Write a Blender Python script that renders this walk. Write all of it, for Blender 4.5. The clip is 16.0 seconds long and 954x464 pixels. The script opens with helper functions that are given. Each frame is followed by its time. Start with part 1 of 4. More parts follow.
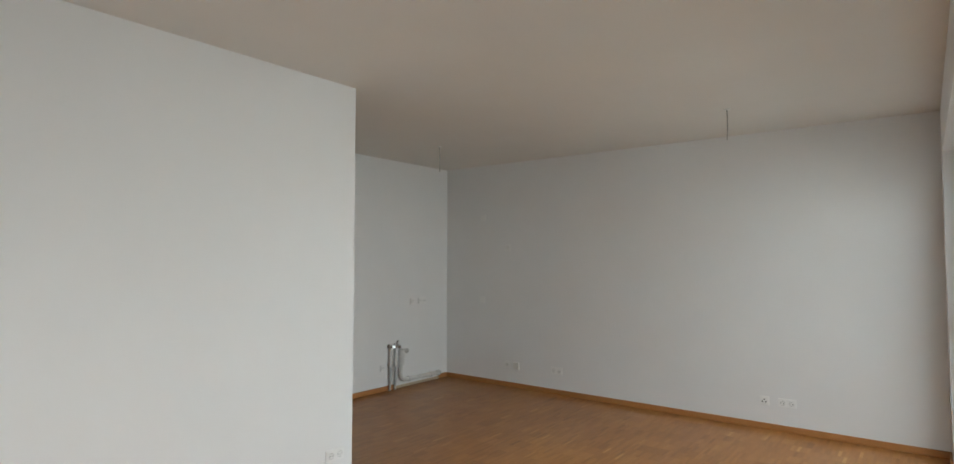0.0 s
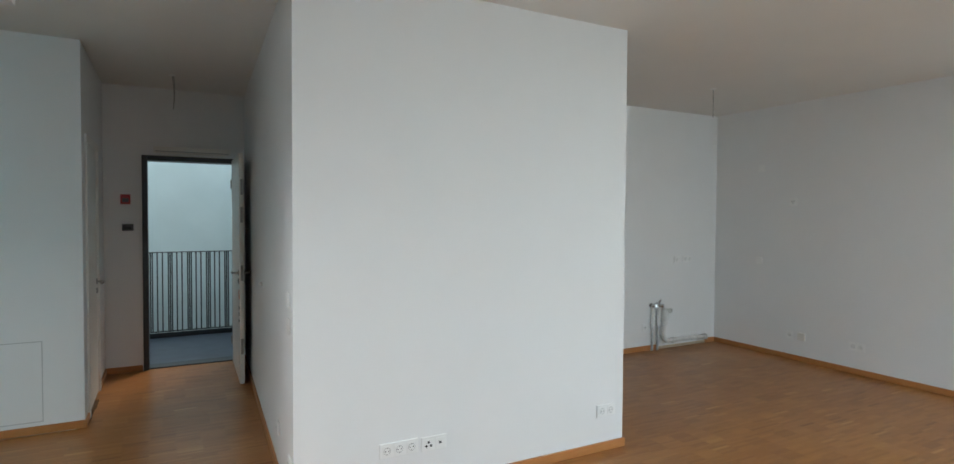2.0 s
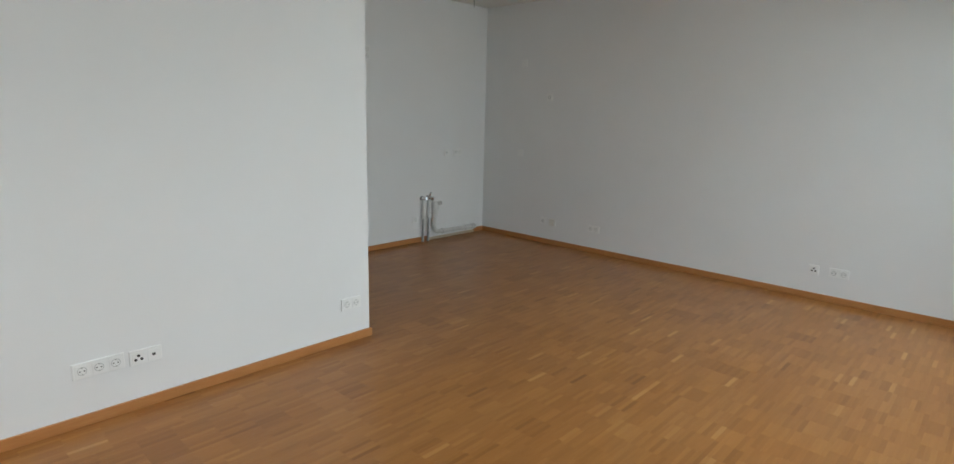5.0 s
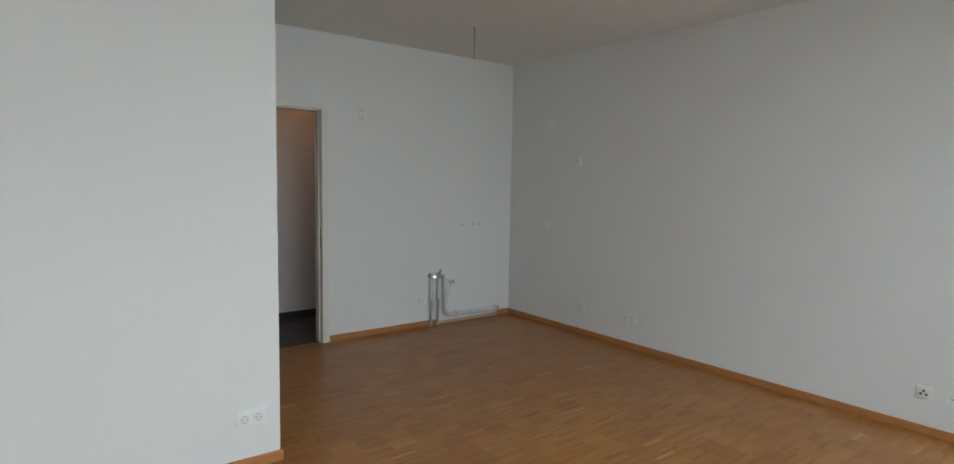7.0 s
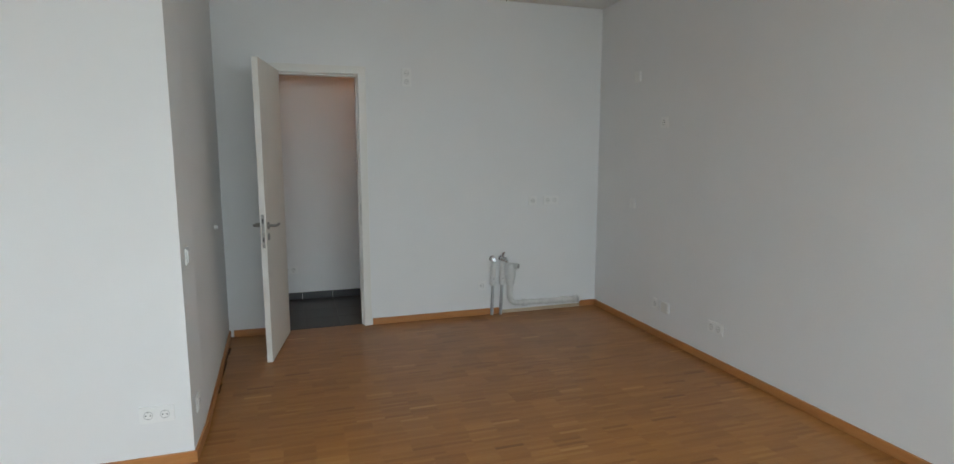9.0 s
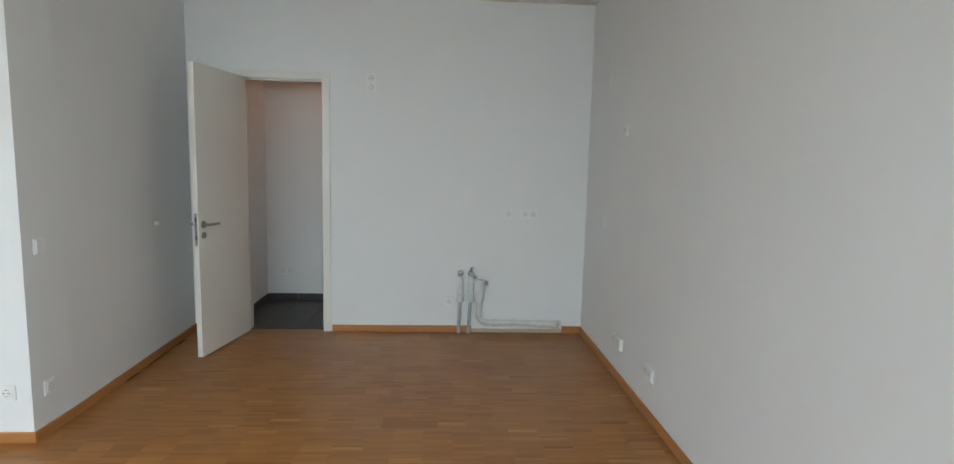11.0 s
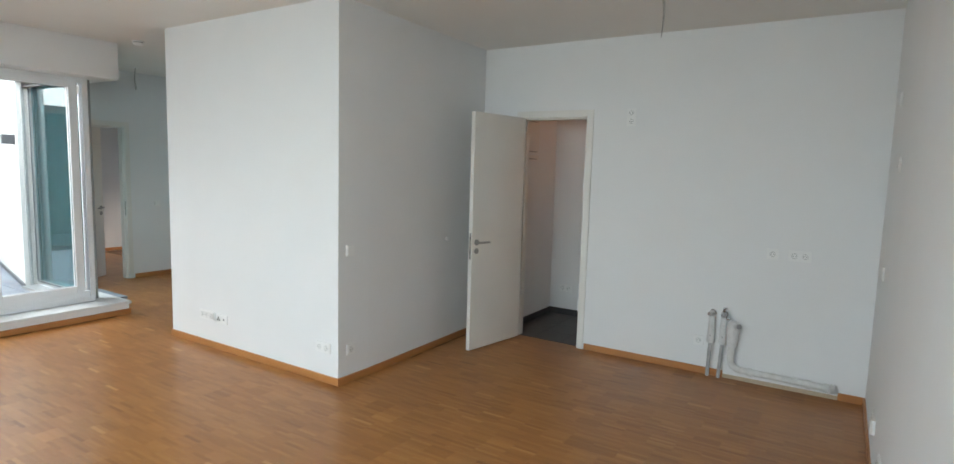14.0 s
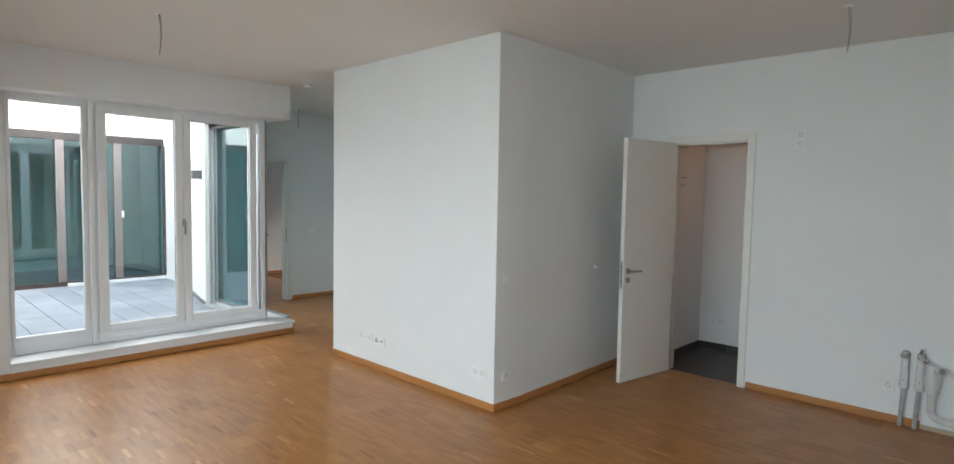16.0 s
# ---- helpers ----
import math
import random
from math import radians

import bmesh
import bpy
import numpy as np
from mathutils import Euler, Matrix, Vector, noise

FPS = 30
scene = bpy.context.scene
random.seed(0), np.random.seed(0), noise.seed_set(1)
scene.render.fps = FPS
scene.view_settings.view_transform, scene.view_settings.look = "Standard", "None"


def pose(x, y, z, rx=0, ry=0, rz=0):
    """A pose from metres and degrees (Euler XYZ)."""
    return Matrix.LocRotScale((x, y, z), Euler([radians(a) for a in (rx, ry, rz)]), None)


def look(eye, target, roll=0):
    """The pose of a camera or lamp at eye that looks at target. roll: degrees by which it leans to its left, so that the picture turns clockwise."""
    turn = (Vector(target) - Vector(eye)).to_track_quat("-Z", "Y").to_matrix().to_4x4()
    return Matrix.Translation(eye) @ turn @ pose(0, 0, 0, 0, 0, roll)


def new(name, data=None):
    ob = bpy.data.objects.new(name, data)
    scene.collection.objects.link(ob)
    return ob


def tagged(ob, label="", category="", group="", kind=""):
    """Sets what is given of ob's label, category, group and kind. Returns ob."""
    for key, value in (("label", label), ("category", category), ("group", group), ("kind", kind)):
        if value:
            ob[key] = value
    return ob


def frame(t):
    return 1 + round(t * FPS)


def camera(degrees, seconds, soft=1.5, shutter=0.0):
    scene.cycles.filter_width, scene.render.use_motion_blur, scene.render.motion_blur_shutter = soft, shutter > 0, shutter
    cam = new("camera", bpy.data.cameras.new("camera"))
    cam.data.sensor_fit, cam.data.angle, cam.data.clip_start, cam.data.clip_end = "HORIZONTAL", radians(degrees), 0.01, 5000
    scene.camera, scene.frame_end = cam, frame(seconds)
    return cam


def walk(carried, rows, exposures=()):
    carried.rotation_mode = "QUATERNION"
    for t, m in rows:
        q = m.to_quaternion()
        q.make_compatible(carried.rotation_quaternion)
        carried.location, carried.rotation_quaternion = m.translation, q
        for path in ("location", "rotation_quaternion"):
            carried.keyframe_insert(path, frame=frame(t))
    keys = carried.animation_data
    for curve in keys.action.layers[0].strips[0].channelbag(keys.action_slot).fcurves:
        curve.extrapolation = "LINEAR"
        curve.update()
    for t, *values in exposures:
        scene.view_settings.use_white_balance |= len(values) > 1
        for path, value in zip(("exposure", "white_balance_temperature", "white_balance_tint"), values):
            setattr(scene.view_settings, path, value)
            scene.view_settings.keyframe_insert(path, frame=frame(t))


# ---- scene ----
cam = camera(79.0, 16.0)
PATH = [
    (0.0, (-2.688, -3.177, 1.582), (-1.109, -1.953, 1.675), 0.09),
    (0.5, (-2.808, -3.174, 1.615), (-1.394, -1.759, 1.621), 0.36),
    (1.0, (-2.768, -3.180, 1.661), (-1.550, -1.593, 1.632), 1.20),
    (1.5, (-2.673, -3.032, 1.601), (-1.643, -1.319, 1.547), 0.72),
    (2.0, (-2.713, -2.959, 1.563), (-1.769, -1.197, 1.503), 0.34),
    (2.5, (-2.717, -2.935, 1.497), (-1.797, -1.165, 1.362), 0.43),
    (3.0, (-2.681, -2.931, 1.410), (-1.770, -1.173, 1.130), -0.25),
    (3.5, (-2.645, -2.951, 1.364), (-1.730, -1.211, 0.996), -0.73),
    (4.0, (-2.611, -3.108, 1.380), (-1.592, -1.446, 0.933), -0.51),
    (4.5, (-2.432, -3.173, 1.481), (-1.201, -1.692, 0.939), -0.36),
    (5.0, (-2.279, -3.113, 1.535), (-0.844, -1.780, 1.129), 1.41),
    (7.5, (-0.596, -2.968, 1.507), (0.478, -1.288, 1.342), 0.53),
    (8.0, (-0.202, -2.921, 1.533), (0.652, -1.137, 1.235), -0.58),
    (8.5, (0.156, -2.912, 1.574), (0.917, -1.090, 1.260), 1.01),
    (9.0, (0.501, -2.947, 1.513), (1.108, -1.062, 1.231), -0.00),
    (11.5, (2.658, -2.940, 1.492), (2.368, -0.974, 1.263), 2.74),
    (12.0, (3.150, -2.787, 1.605), (2.360, -0.954, 1.477), 2.80),
    (12.5, (3.187, -2.866, 1.680), (2.247, -1.108, 1.519), -0.26),
    (13.0, (3.100, -2.919, 1.690), (2.056, -1.220, 1.542), 0.76),
    (13.5, (3.092, -2.980, 1.667), (2.054, -1.278, 1.501), 1.89),
    (14.0, (3.060, -2.972, 1.628), (1.998, -1.291, 1.413), 1.64),
    (14.5, (3.014, -3.022, 1.621), (1.904, -1.370, 1.416), 1.77),
    (15.0, (2.937, -3.101, 1.606), (1.760, -1.491, 1.444), 1.64),
    (15.5, (2.871, -3.170, 1.625), (1.601, -1.631, 1.482), 1.30),
    (16.0, (2.815, -3.170, 1.616), (1.439, -1.724, 1.489), 1.04),
]
walk(cam, [(t, look(eye, target, roll)) for t, eye, target, roll in PATH],
     [(0.0, 0.93, 7350, 15), (1.5, 0.98, 6850, 12), (2.5, 1.06, 6800, 12), (3.5, 1.05, 6750, 12), (5.0, 0.88, 7050, 13), (7.5, 0.83, 6950, 13),
      (9.0, 1.04, 6900, 13), (12.0, 1.36, 6850, 12), (14.5, 1.42, 6850, 12), (16.0, 1.20, 6850, 12)])

# ---- light ----
world = bpy.data.worlds.new("overcast_sky")
scene.world = world
world.use_nodes = True
wn = world.node_tree.nodes
sky = wn.new("ShaderNodeTexSky")
sky.sky_type = 'NISHITA'
sky.sun_disc = False
sky.sun_elevation = radians(48)
sky.sun_rotation = radians(40)
sky.air_density, sky.dust_density = 1.0, 3.0
wn["Background"].inputs["Strength"].default_value = 0.15
world.node_tree.links.new(sky.outputs["Color"], wn["Background"].inputs["Color"])

sun_data = bpy.data.lights.new("sun", 'SUN')
sun_data.energy, sun_data.angle, sun_data.color = 1.5, radians(25), (1.0, 0.95, 0.88)
sun = new("sun", sun_data)
sun.matrix_world = look((8, 9, 14), (0, 0, 0))


def window_light(name, place, aim, w, h, power, tint):
    data = bpy.data.lights.new(name, 'AREA')
    data.shape, data.size, data.size_y, data.energy, data.color = 'RECTANGLE', w, h, power, tint
    ob = new(name, data)
    ob.matrix_world = look(place, aim)
    return ob


# plan
H = 2.793            # ceiling
KY = 1.986           # kitchen wall
RX = 3.306           # long wall
WY = -3.30           # window wall
BL = -2.165          # block, hall side
EY = 3.61            # entrance wall
PX = -3.27           # patio wall, room face
GX = -3.52           # patio glazing
HX = -3.25           # hall wall with the closed door
HY = 2.05            # hall wall with the access flap
FX = -5.15           # end of the hall

window_light("balcony_daylight", (1.0, WY - 1.25, 2.40), (0.0, -0.6, 0.42), 5.4, 2.2, 88, (0.75, 0.92, 1.0))
window_light("patio_daylight", (-5.75, -1.25, 3.35), (-5.75, -1.25, 0.0), 3.9, 1.9, 84, (0.87, 0.955, 1.0))
window_light("stairwell_daylight", (-2.6, 5.6, 4.55), (-2.6, 5.6, 0.0), 3.6, 1.8, 15, (0.74, 0.95, 0.94))

# ---- materials ----


def nodes_of(name):
    m = bpy.data.materials.new(name)
    m.use_nodes = True
    return m, m.node_tree.nodes, m.node_tree.links, m.node_tree.nodes["Principled BSDF"]


def coords(n, l, scale=(1, 1, 1)):
    c = n.new("ShaderNodeTexCoord")
    mp = n.new("ShaderNodeMapping")
    mp.inputs["Scale"].default_value = scale
    l.new(c.outputs["Object"], mp.inputs["Vector"])
    return mp.outputs["Vector"]


def noise_tex(n, l, vec, scale, detail=3.0, rough=0.5):
    t = n.new("ShaderNodeTexNoise")
    t.inputs["Scale"].default_value, t.inputs["Detail"].default_value, t.inputs["Roughness"].default_value = scale, detail, rough
    l.new(vec, t.inputs["Vector"])
    return t.outputs["Fac"]


def ramp(n, l, fac, stops):
    r = n.new("ShaderNodeValToRGB")
    e = r.color_ramp.elements
    while len(e) < len(stops):
        e.new(0.5)
    for el, (p, c) in zip(e, stops):
        el.position, el.color = p, (*c, 1)
    l.new(fac, r.inputs["Fac"])
    return r.outputs["Color"]


def bump(n, l, b, height, strength, dist):
    u = n.new("ShaderNodeBump")
    u.inputs["Strength"].default_value, u.inputs["Distance"].default_value = strength, dist
    l.new(height, u.inputs["Height"])
    l.new(u.outputs["Normal"], b.inputs["Normal"])


def mottled(name, low, high, scale=6.0, rough=0.6, fine=180.0, relief=0.15, dist=0.001, metal=0.0, spec=0.5):
    """A plain surface with broad tone drift and fine relief."""
    m, n, l, b = nodes_of(name)
    v = coords(n, l)
    col = ramp(n, l, noise_tex(n, l, v, scale, 4.0), [(0.3, low), (0.7, high)])
    l.new(col, b.inputs["Base Color"])
    b.inputs["Roughness"].default_value, b.inputs["Metallic"].default_value = rough, metal
    b.inputs["Specular IOR Level"].default_value = spec
    bump(n, l, b, noise_tex(n, l, v, fine, 3.0), relief, dist)
    return m


def parquet_material():
    m, n, l, b = nodes_of("oiled_parquet")
    g = n.new("ShaderNodeNewGeometry")
    f = n.new("ShaderNodeAttribute")
    f.attribute_name = "tone"
    tone = ramp(n, l, f.outputs["Fac"], [(0.0, (0.226, 0.081, 0.018)), (0.25, (0.296, 0.115, 0.027)), (0.5, (0.356, 0.147, 0.038)),
                                         (0.78, (0.410, 0.183, 0.052)), (1.0, (0.515, 0.272, 0.098))])
    vec = n.new("ShaderNodeVectorMath")
    vec.operation = 'MULTIPLY'
    l.new(g.outputs["Position"], vec.inputs[0])
    vec.inputs[1].default_value = (1.0, 12, 1)
    off = n.new("ShaderNodeVectorMath")
    off.operation = 'ADD'
    l.new(vec.outputs[0], off.inputs[0])
    k = n.new("ShaderNodeCombineXYZ")
    mul = n.new("ShaderNodeMath")
    mul.operation = 'MULTIPLY'
    mul.inputs[1].default_value = 37.0
    l.new(f.outputs["Fac"], mul.inputs[0])
    l.new(mul.outputs[0], k.inputs[2])
    l.new(k.outputs[0], off.inputs[1])
    grain = noise_tex(n, l, off.outputs[0], 6.0, 5.0, 0.6)
    gr = ramp(n, l, grain, [(0.25, (0.91, 0.89, 0.87)), (0.7, (1.04, 1.04, 1.04))])
    mx = n.new("ShaderNodeMix")
    mx.data_type, mx.blend_type = 'RGBA', 'MULTIPLY'
    mx.inputs["Factor"].default_value = 1.0
    l.new(tone, mx.inputs[6])
    l.new(gr, mx.inputs[7])
    l.new(mx.outputs[2], b.inputs["Base Color"])
    worn = noise_tex(n, l, g.outputs["Position"], 1.7, 4.0)
    rr = n.new("ShaderNodeMapRange")
    rr.inputs[3].default_value, rr.inputs[4].default_value = 0.285, 0.32
    l.new(worn, rr.inputs[0])
    l.new(rr.outputs[0], b.inputs["Roughness"])
    b.inputs["Specular IOR Level"].default_value = 0.42
    bump(n, l, b, worn, 0.02, 0.002)
    return m


def wood_material(name, low, high, axis_scale, rough=0.4):
    m, n, l, b = nodes_of(name)
    v = coords(n, l, axis_scale)
    g = noise_tex(n, l, v, 5.0, 5.0, 0.6)
    l.new(ramp(n, l, g, [(0.25, low), (0.75, high)]), b.inputs["Base Color"])
    b.inputs["Roughness"].default_value = rough
    bump(n, l, b, g, 0.1, 0.0006)
    return m


def glass_material(name, tint, rough=0.0, ior=1.45):
    m, n, l, b = nodes_of(name)
    b.inputs["Base Color"].default_value = (*tint, 1)
    b.inputs["Roughness"].default_value, b.inputs["IOR"].default_value = rough, ior
    b.inputs["Transmission Weight"].default_value = 1.0
    return m


def piece_material(name, low, high, rough, fine=60.0):
    """Tone by piece, with fine mottling."""
    m, n, l, b = nodes_of(name)
    o = n.new("ShaderNodeObjectInfo")
    g = n.new("ShaderNodeNewGeometry")
    col = ramp(n, l, o.outputs["Random"], [(0.0, low), (1.0, high)])
    nz = noise_tex(n, l, g.outputs["Position"], 3.0, 6.0, 0.6)
    sh = ramp(n, l, nz, [(0.3, (0.82, 0.82, 0.82)), (0.7, (1.1, 1.1, 1.1))])
    mx = n.new("ShaderNodeMix")
    mx.data_type, mx.blend_type = 'RGBA', 'MULTIPLY'
    mx.inputs["Factor"].default_value = 1.0
    l.new(col, mx.inputs[6])
    l.new(sh, mx.inputs[7])
    l.new(mx.outputs[2], b.inputs["Base Color"])
    b.inputs["Roughness"].default_value = rough
    bump(n, l, b, noise_tex(n, l, g.outputs["Position"], fine, 4.0), 0.2, 0.001)
    return m


PAINT = mottled("wall_paint", (0.780, 0.782, 0.782), (0.795, 0.797, 0.797), 2.5, 0.75, 260, 0.25, 0.0008, spec=0.3)
CEIL = mottled("ceiling_paint", (0.775, 0.757, 0.725), (0.795, 0.777, 0.745), 2.0, 0.85, 220, 0.2, 0.0008, spec=0.2)
PARQUET = parquet_material()
UNDER = mottled("dark_joint", (0.10, 0.05, 0.02), (0.14, 0.07, 0.03), 8, 0.8)
BEECH = wood_material("beech_skirting", (0.42, 0.170, 0.053), (0.49, 0.214, 0.074), (2, 2, 14))
RAWWOOD = wood_material("raw_strip", (0.46, 0.36, 0.25), (0.56, 0.46, 0.34), (2, 2, 14), 0.6)
LACQUER = mottled("white_lacquer", (0.74, 0.72, 0.68), (0.77, 0.75, 0.71), 3, 0.38, 90, 0.05, 0.0005)
DOORSKIN = mottled("door_laminate", (0.76, 0.73, 0.68), (0.79, 0.76, 0.71), 3, 0.45, 120, 0.06, 0.0005)
PVC = mottled("white_window_plastic", (0.78, 0.79, 0.80), (0.81, 0.82, 0.83), 3, 0.32, 80, 0.04, 0.0004)
SLAB = mottled("cast_sill", (0.70, 0.72, 0.73), (0.78, 0.80, 0.81), 12, 0.3, 150, 0.05, 0.0004)
SOCKET = mottled("switch_plastic", (0.80, 0.80, 0.79), (0.83, 0.83, 0.82), 8, 0.3, 90, 0.03, 0.0003)
# grey that puts a recess's shade into the colour; also the flap's joint line
RECESS = mottled("recess_shade_grey", (0.50, 0.50, 0.50), (0.56, 0.56, 0.56), 30, 0.5)
# darker grey standing in for the shade inside slots, vents and hollow ends
SHADOWGAP = mottled("gap_shade_grey", (0.30, 0.30, 0.30), (0.36, 0.36, 0.36), 30, 0.6)
# black plastic of jacks and plates; also painted shade of pin holes and lock slots
BLACK = mottled("black_plastic_and_hole_shade", (0.02, 0.02, 0.02), (0.04, 0.04, 0.04), 30, 0.5)
STEEL = mottled("brushed_steel", (0.30, 0.295, 0.28), (0.40, 0.39, 0.37), 60, 0.42, 300, 0.08, 0.0003, metal=1.0)
CHROME = mottled("chrome", (0.62, 0.62, 0.62), (0.7, 0.7, 0.7), 20, 0.26, 100, 0.03, 0.0003, metal=1.0)
FOAM = mottled("pipe_insulation", (0.62, 0.62, 0.61), (0.74, 0.74, 0.73), 14, 0.75, 120, 0.4, 0.002)
GREYPIPE = mottled("composite_pipe", (0.34, 0.35, 0.36), (0.52, 0.53, 0.54), 14, 0.4, 90, 0.1, 0.0008)
WASTE = mottled("white_waste_pipe", (0.60, 0.60, 0.58), (0.72, 0.72, 0.70), 18, 0.35, 90, 0.1, 0.0008)
DARKFRAME = mottled("anthracite_frame", (0.035, 0.042, 0.05), (0.05, 0.058, 0.068), 10, 0.45, 120, 0.08, 0.0005)
BROWNFRAME = mottled("brown_anodised_frame", (0.055, 0.046, 0.044), (0.08, 0.068, 0.065), 10, 0.4, 120, 0.06, 0.0005, metal=0.4)
GREYFRAME = mottled("grey_aluminium", (0.40, 0.42, 0.42), (0.47, 0.49, 0.49), 10, 0.4, 120, 0.06, 0.0005, metal=0.3)
POSTFRAME = mottled("light_brown_frame", (0.20, 0.178, 0.172), (0.26, 0.236, 0.228), 10, 0.4, 120, 0.06, 0.0005, metal=0.3)
RAIL = mottled("rail_steel", (0.02, 0.022, 0.026), (0.035, 0.038, 0.042), 12, 0.45, 150, 0.08, 0.0004)
STAIRWALL = mottled("stairwell_plaster", (0.60, 0.69, 0.70), (0.67, 0.76, 0.77), 1.5, 0.8, 150, 0.3, 0.001)
STAIRFLOOR = mottled("stairwell_screed", (0.045, 0.06, 0.085), (0.07, 0.09, 0.12), 5, 0.4, 40, 0.1, 0.001)
FACADE = mottled("white_render", (0.78, 0.78, 0.75), (0.83, 0.83, 0.80), 1.5, 0.9, 120, 0.4, 0.002)
TILE = piece_material("slate_tile", (0.045, 0.045, 0.048), (0.065, 0.065, 0.068), 0.45)
GROUT = mottled("dark_grout", (0.10, 0.10, 0.10), (0.14, 0.14, 0.14), 20, 0.9)
PAVER = piece_material("concrete_paver", (0.215, 0.245, 0.285), (0.28, 0.31, 0.355), 0.7)
GLASS = glass_material("clear_glass", (0.96, 0.98, 0.98))
HALLGLASS = glass_material("reflecting_tinted_glass", (0.19, 0.50, 0.56), 0.0, 1.95)
TEAL = glass_material("green_tinted_glass", (0.28, 0.68, 0.74), 0.0, 1.85)
RED = mottled("red_plastic", (0.40, 0.03, 0.04), (0.5, 0.05, 0.06), 20, 0.4)
GREYBOX = mottled("grey_plastic", (0.07, 0.075, 0.08), (0.1, 0.105, 0.11), 20, 0.4)
CABLE = mottled("cable_sheath", (0.28, 0.28, 0.27), (0.4, 0.4, 0.38), 40, 0.5)
EARTH = mottled("distant_ground", (0.10, 0.12, 0.07), (0.2, 0.2, 0.15), 0.05, 0.95)
ORANGE = mottled("orange_sticker", (0.7, 0.18, 0.05), (0.75, 0.22, 0.06), 30, 0.5)

# ---- mesh helpers ----


def box(bm, x0, y0, z0, x1, y1, z1, bevel=0.0, m=None):
    r = bmesh.ops.create_cube(bm, size=1.0)
    vs = r["verts"]
    bmesh.ops.scale(bm, vec=(abs(x1 - x0), abs(y1 - y0), abs(z1 - z0)), verts=vs)
    bmesh.ops.translate(bm, vec=((x0 + x1) / 2, (y0 + y1) / 2, (z0 + z1) / 2), verts=vs)
    if bevel:
        es = list({e for v in vs for e in v.link_edges})
        out = bmesh.ops.bevel(bm, geom=es, offset=bevel, segments=2, affect='EDGES', profile=0.6)
        vs = list({v for f in out["faces"] for v in f.verts})
    if m is not None:
        bmesh.ops.transform(bm, matrix=m, verts=vs)
    return vs


def rod(bm, p, q, r0, r1=None, seg=20):
    """A capped rod or cone between two points."""
    p, q = Vector(p), Vector(q)
    m = Matrix.Translation((p + q) / 2) @ (q - p).to_track_quat('Z', 'Y').to_matrix().to_4x4()
    bmesh.ops.create_cone(bm, cap_ends=True, segments=seg, radius1=r0, radius2=r0 if r1 is None else r1, depth=(q - p).length, matrix=m)


def ball(bm, p, r, squash=(1, 1, 1)):
    m = Matrix.Translation(p) @ Matrix.Diagonal((*squash, 1))
    bmesh.ops.create_uvsphere(bm, u_segments=16, v_segments=10, radius=r, matrix=m)


def tube(bm, pts, r, seg=16):
    """A round tube swept along a smooth run of points."""
    pts = [Vector(p) for p in pts]
    rings = []
    side = None
    for i, p in enumerate(pts):
        d = (pts[min(i + 1, len(pts) - 1)] - pts[max(i - 1, 0)]).normalized()
        if side is None:
            side = d.orthogonal().normalized()
        side = (side - d * side.dot(d)).normalized()
        up = d.cross(side)
        rings.append([bm.verts.new(p + (side * math.cos(a) + up * math.sin(a)) * r)
                      for a in (2 * math.pi * k / seg for k in range(seg))])
    for a, b in zip(rings, rings[1:]):
        for k in range(seg):
            bm.faces.new((a[k], a[(k + 1) % seg], b[(k + 1) % seg], b[k]))
    bm.faces.new(rings[0][::-1])
    bm.faces.new(rings[-1])


def lathe(bm, rings, seg=20):
    """One closed turned body through rings of (centre, radius), bottom first."""
    loops = [[bm.verts.new((c[0] + r * math.cos(a), c[1] + r * math.sin(a), c[2])) for a in (2 * math.pi * k / seg for k in range(seg))]
             for c, r in rings]
    for a, b in zip(loops, loops[1:]):
        for k in range(seg):
            bm.faces.new((a[k], a[(k + 1) % seg], b[(k + 1) % seg], b[k]))
    bm.faces.new(loops[0][::-1])
    bm.faces.new(loops[-1])


def prism(bm, outline, z0, z1):
    lo = [bm.verts.new((x, y, z0)) for x, y in outline]
    hi = [bm.verts.new((x, y, z1)) for x, y in outline]
    n = len(outline)
    for i in range(n):
        bm.faces.new((lo[i], lo[(i + 1) % n], hi[(i + 1) % n], hi[i]))
    bm.faces.new(lo[::-1])
    bm.faces.new(hi)


def made(name, bm, mat, smooth=False):
    bmesh.ops.recalc_face_normals(bm, faces=bm.faces)
    me = bpy.data.meshes.new(name)
    bm.to_mesh(me)
    bm.free()
    me.materials.append(mat)
    if smooth:
        me.polygons.foreach_set("use_smooth", [True] * len(me.polygons))
        me.set_sharp_from_angle(angle=radians(35))
    return new(name, me)


def part(name, bm, mat, parent, label="", smooth=False):
    ob = made(name, bm, mat, smooth)
    ob.parent = parent
    return tagged(ob, label) if label else ob


def base(name, m, label, category, group="", kind=""):
    """An empty at a thing's base."""
    ob = new(name)
    ob.empty_display_size = 0.05
    ob.matrix_world = m
    return tagged(ob, label, category, group, kind)


def boxes(name, mat, rows, label, kind="structure", category="", bevel=0.0):
    bm = bmesh.new()
    for r in rows:
        box(bm, *r, bevel=bevel)
    return tagged(made(name, bm, mat), label, category, "", kind)


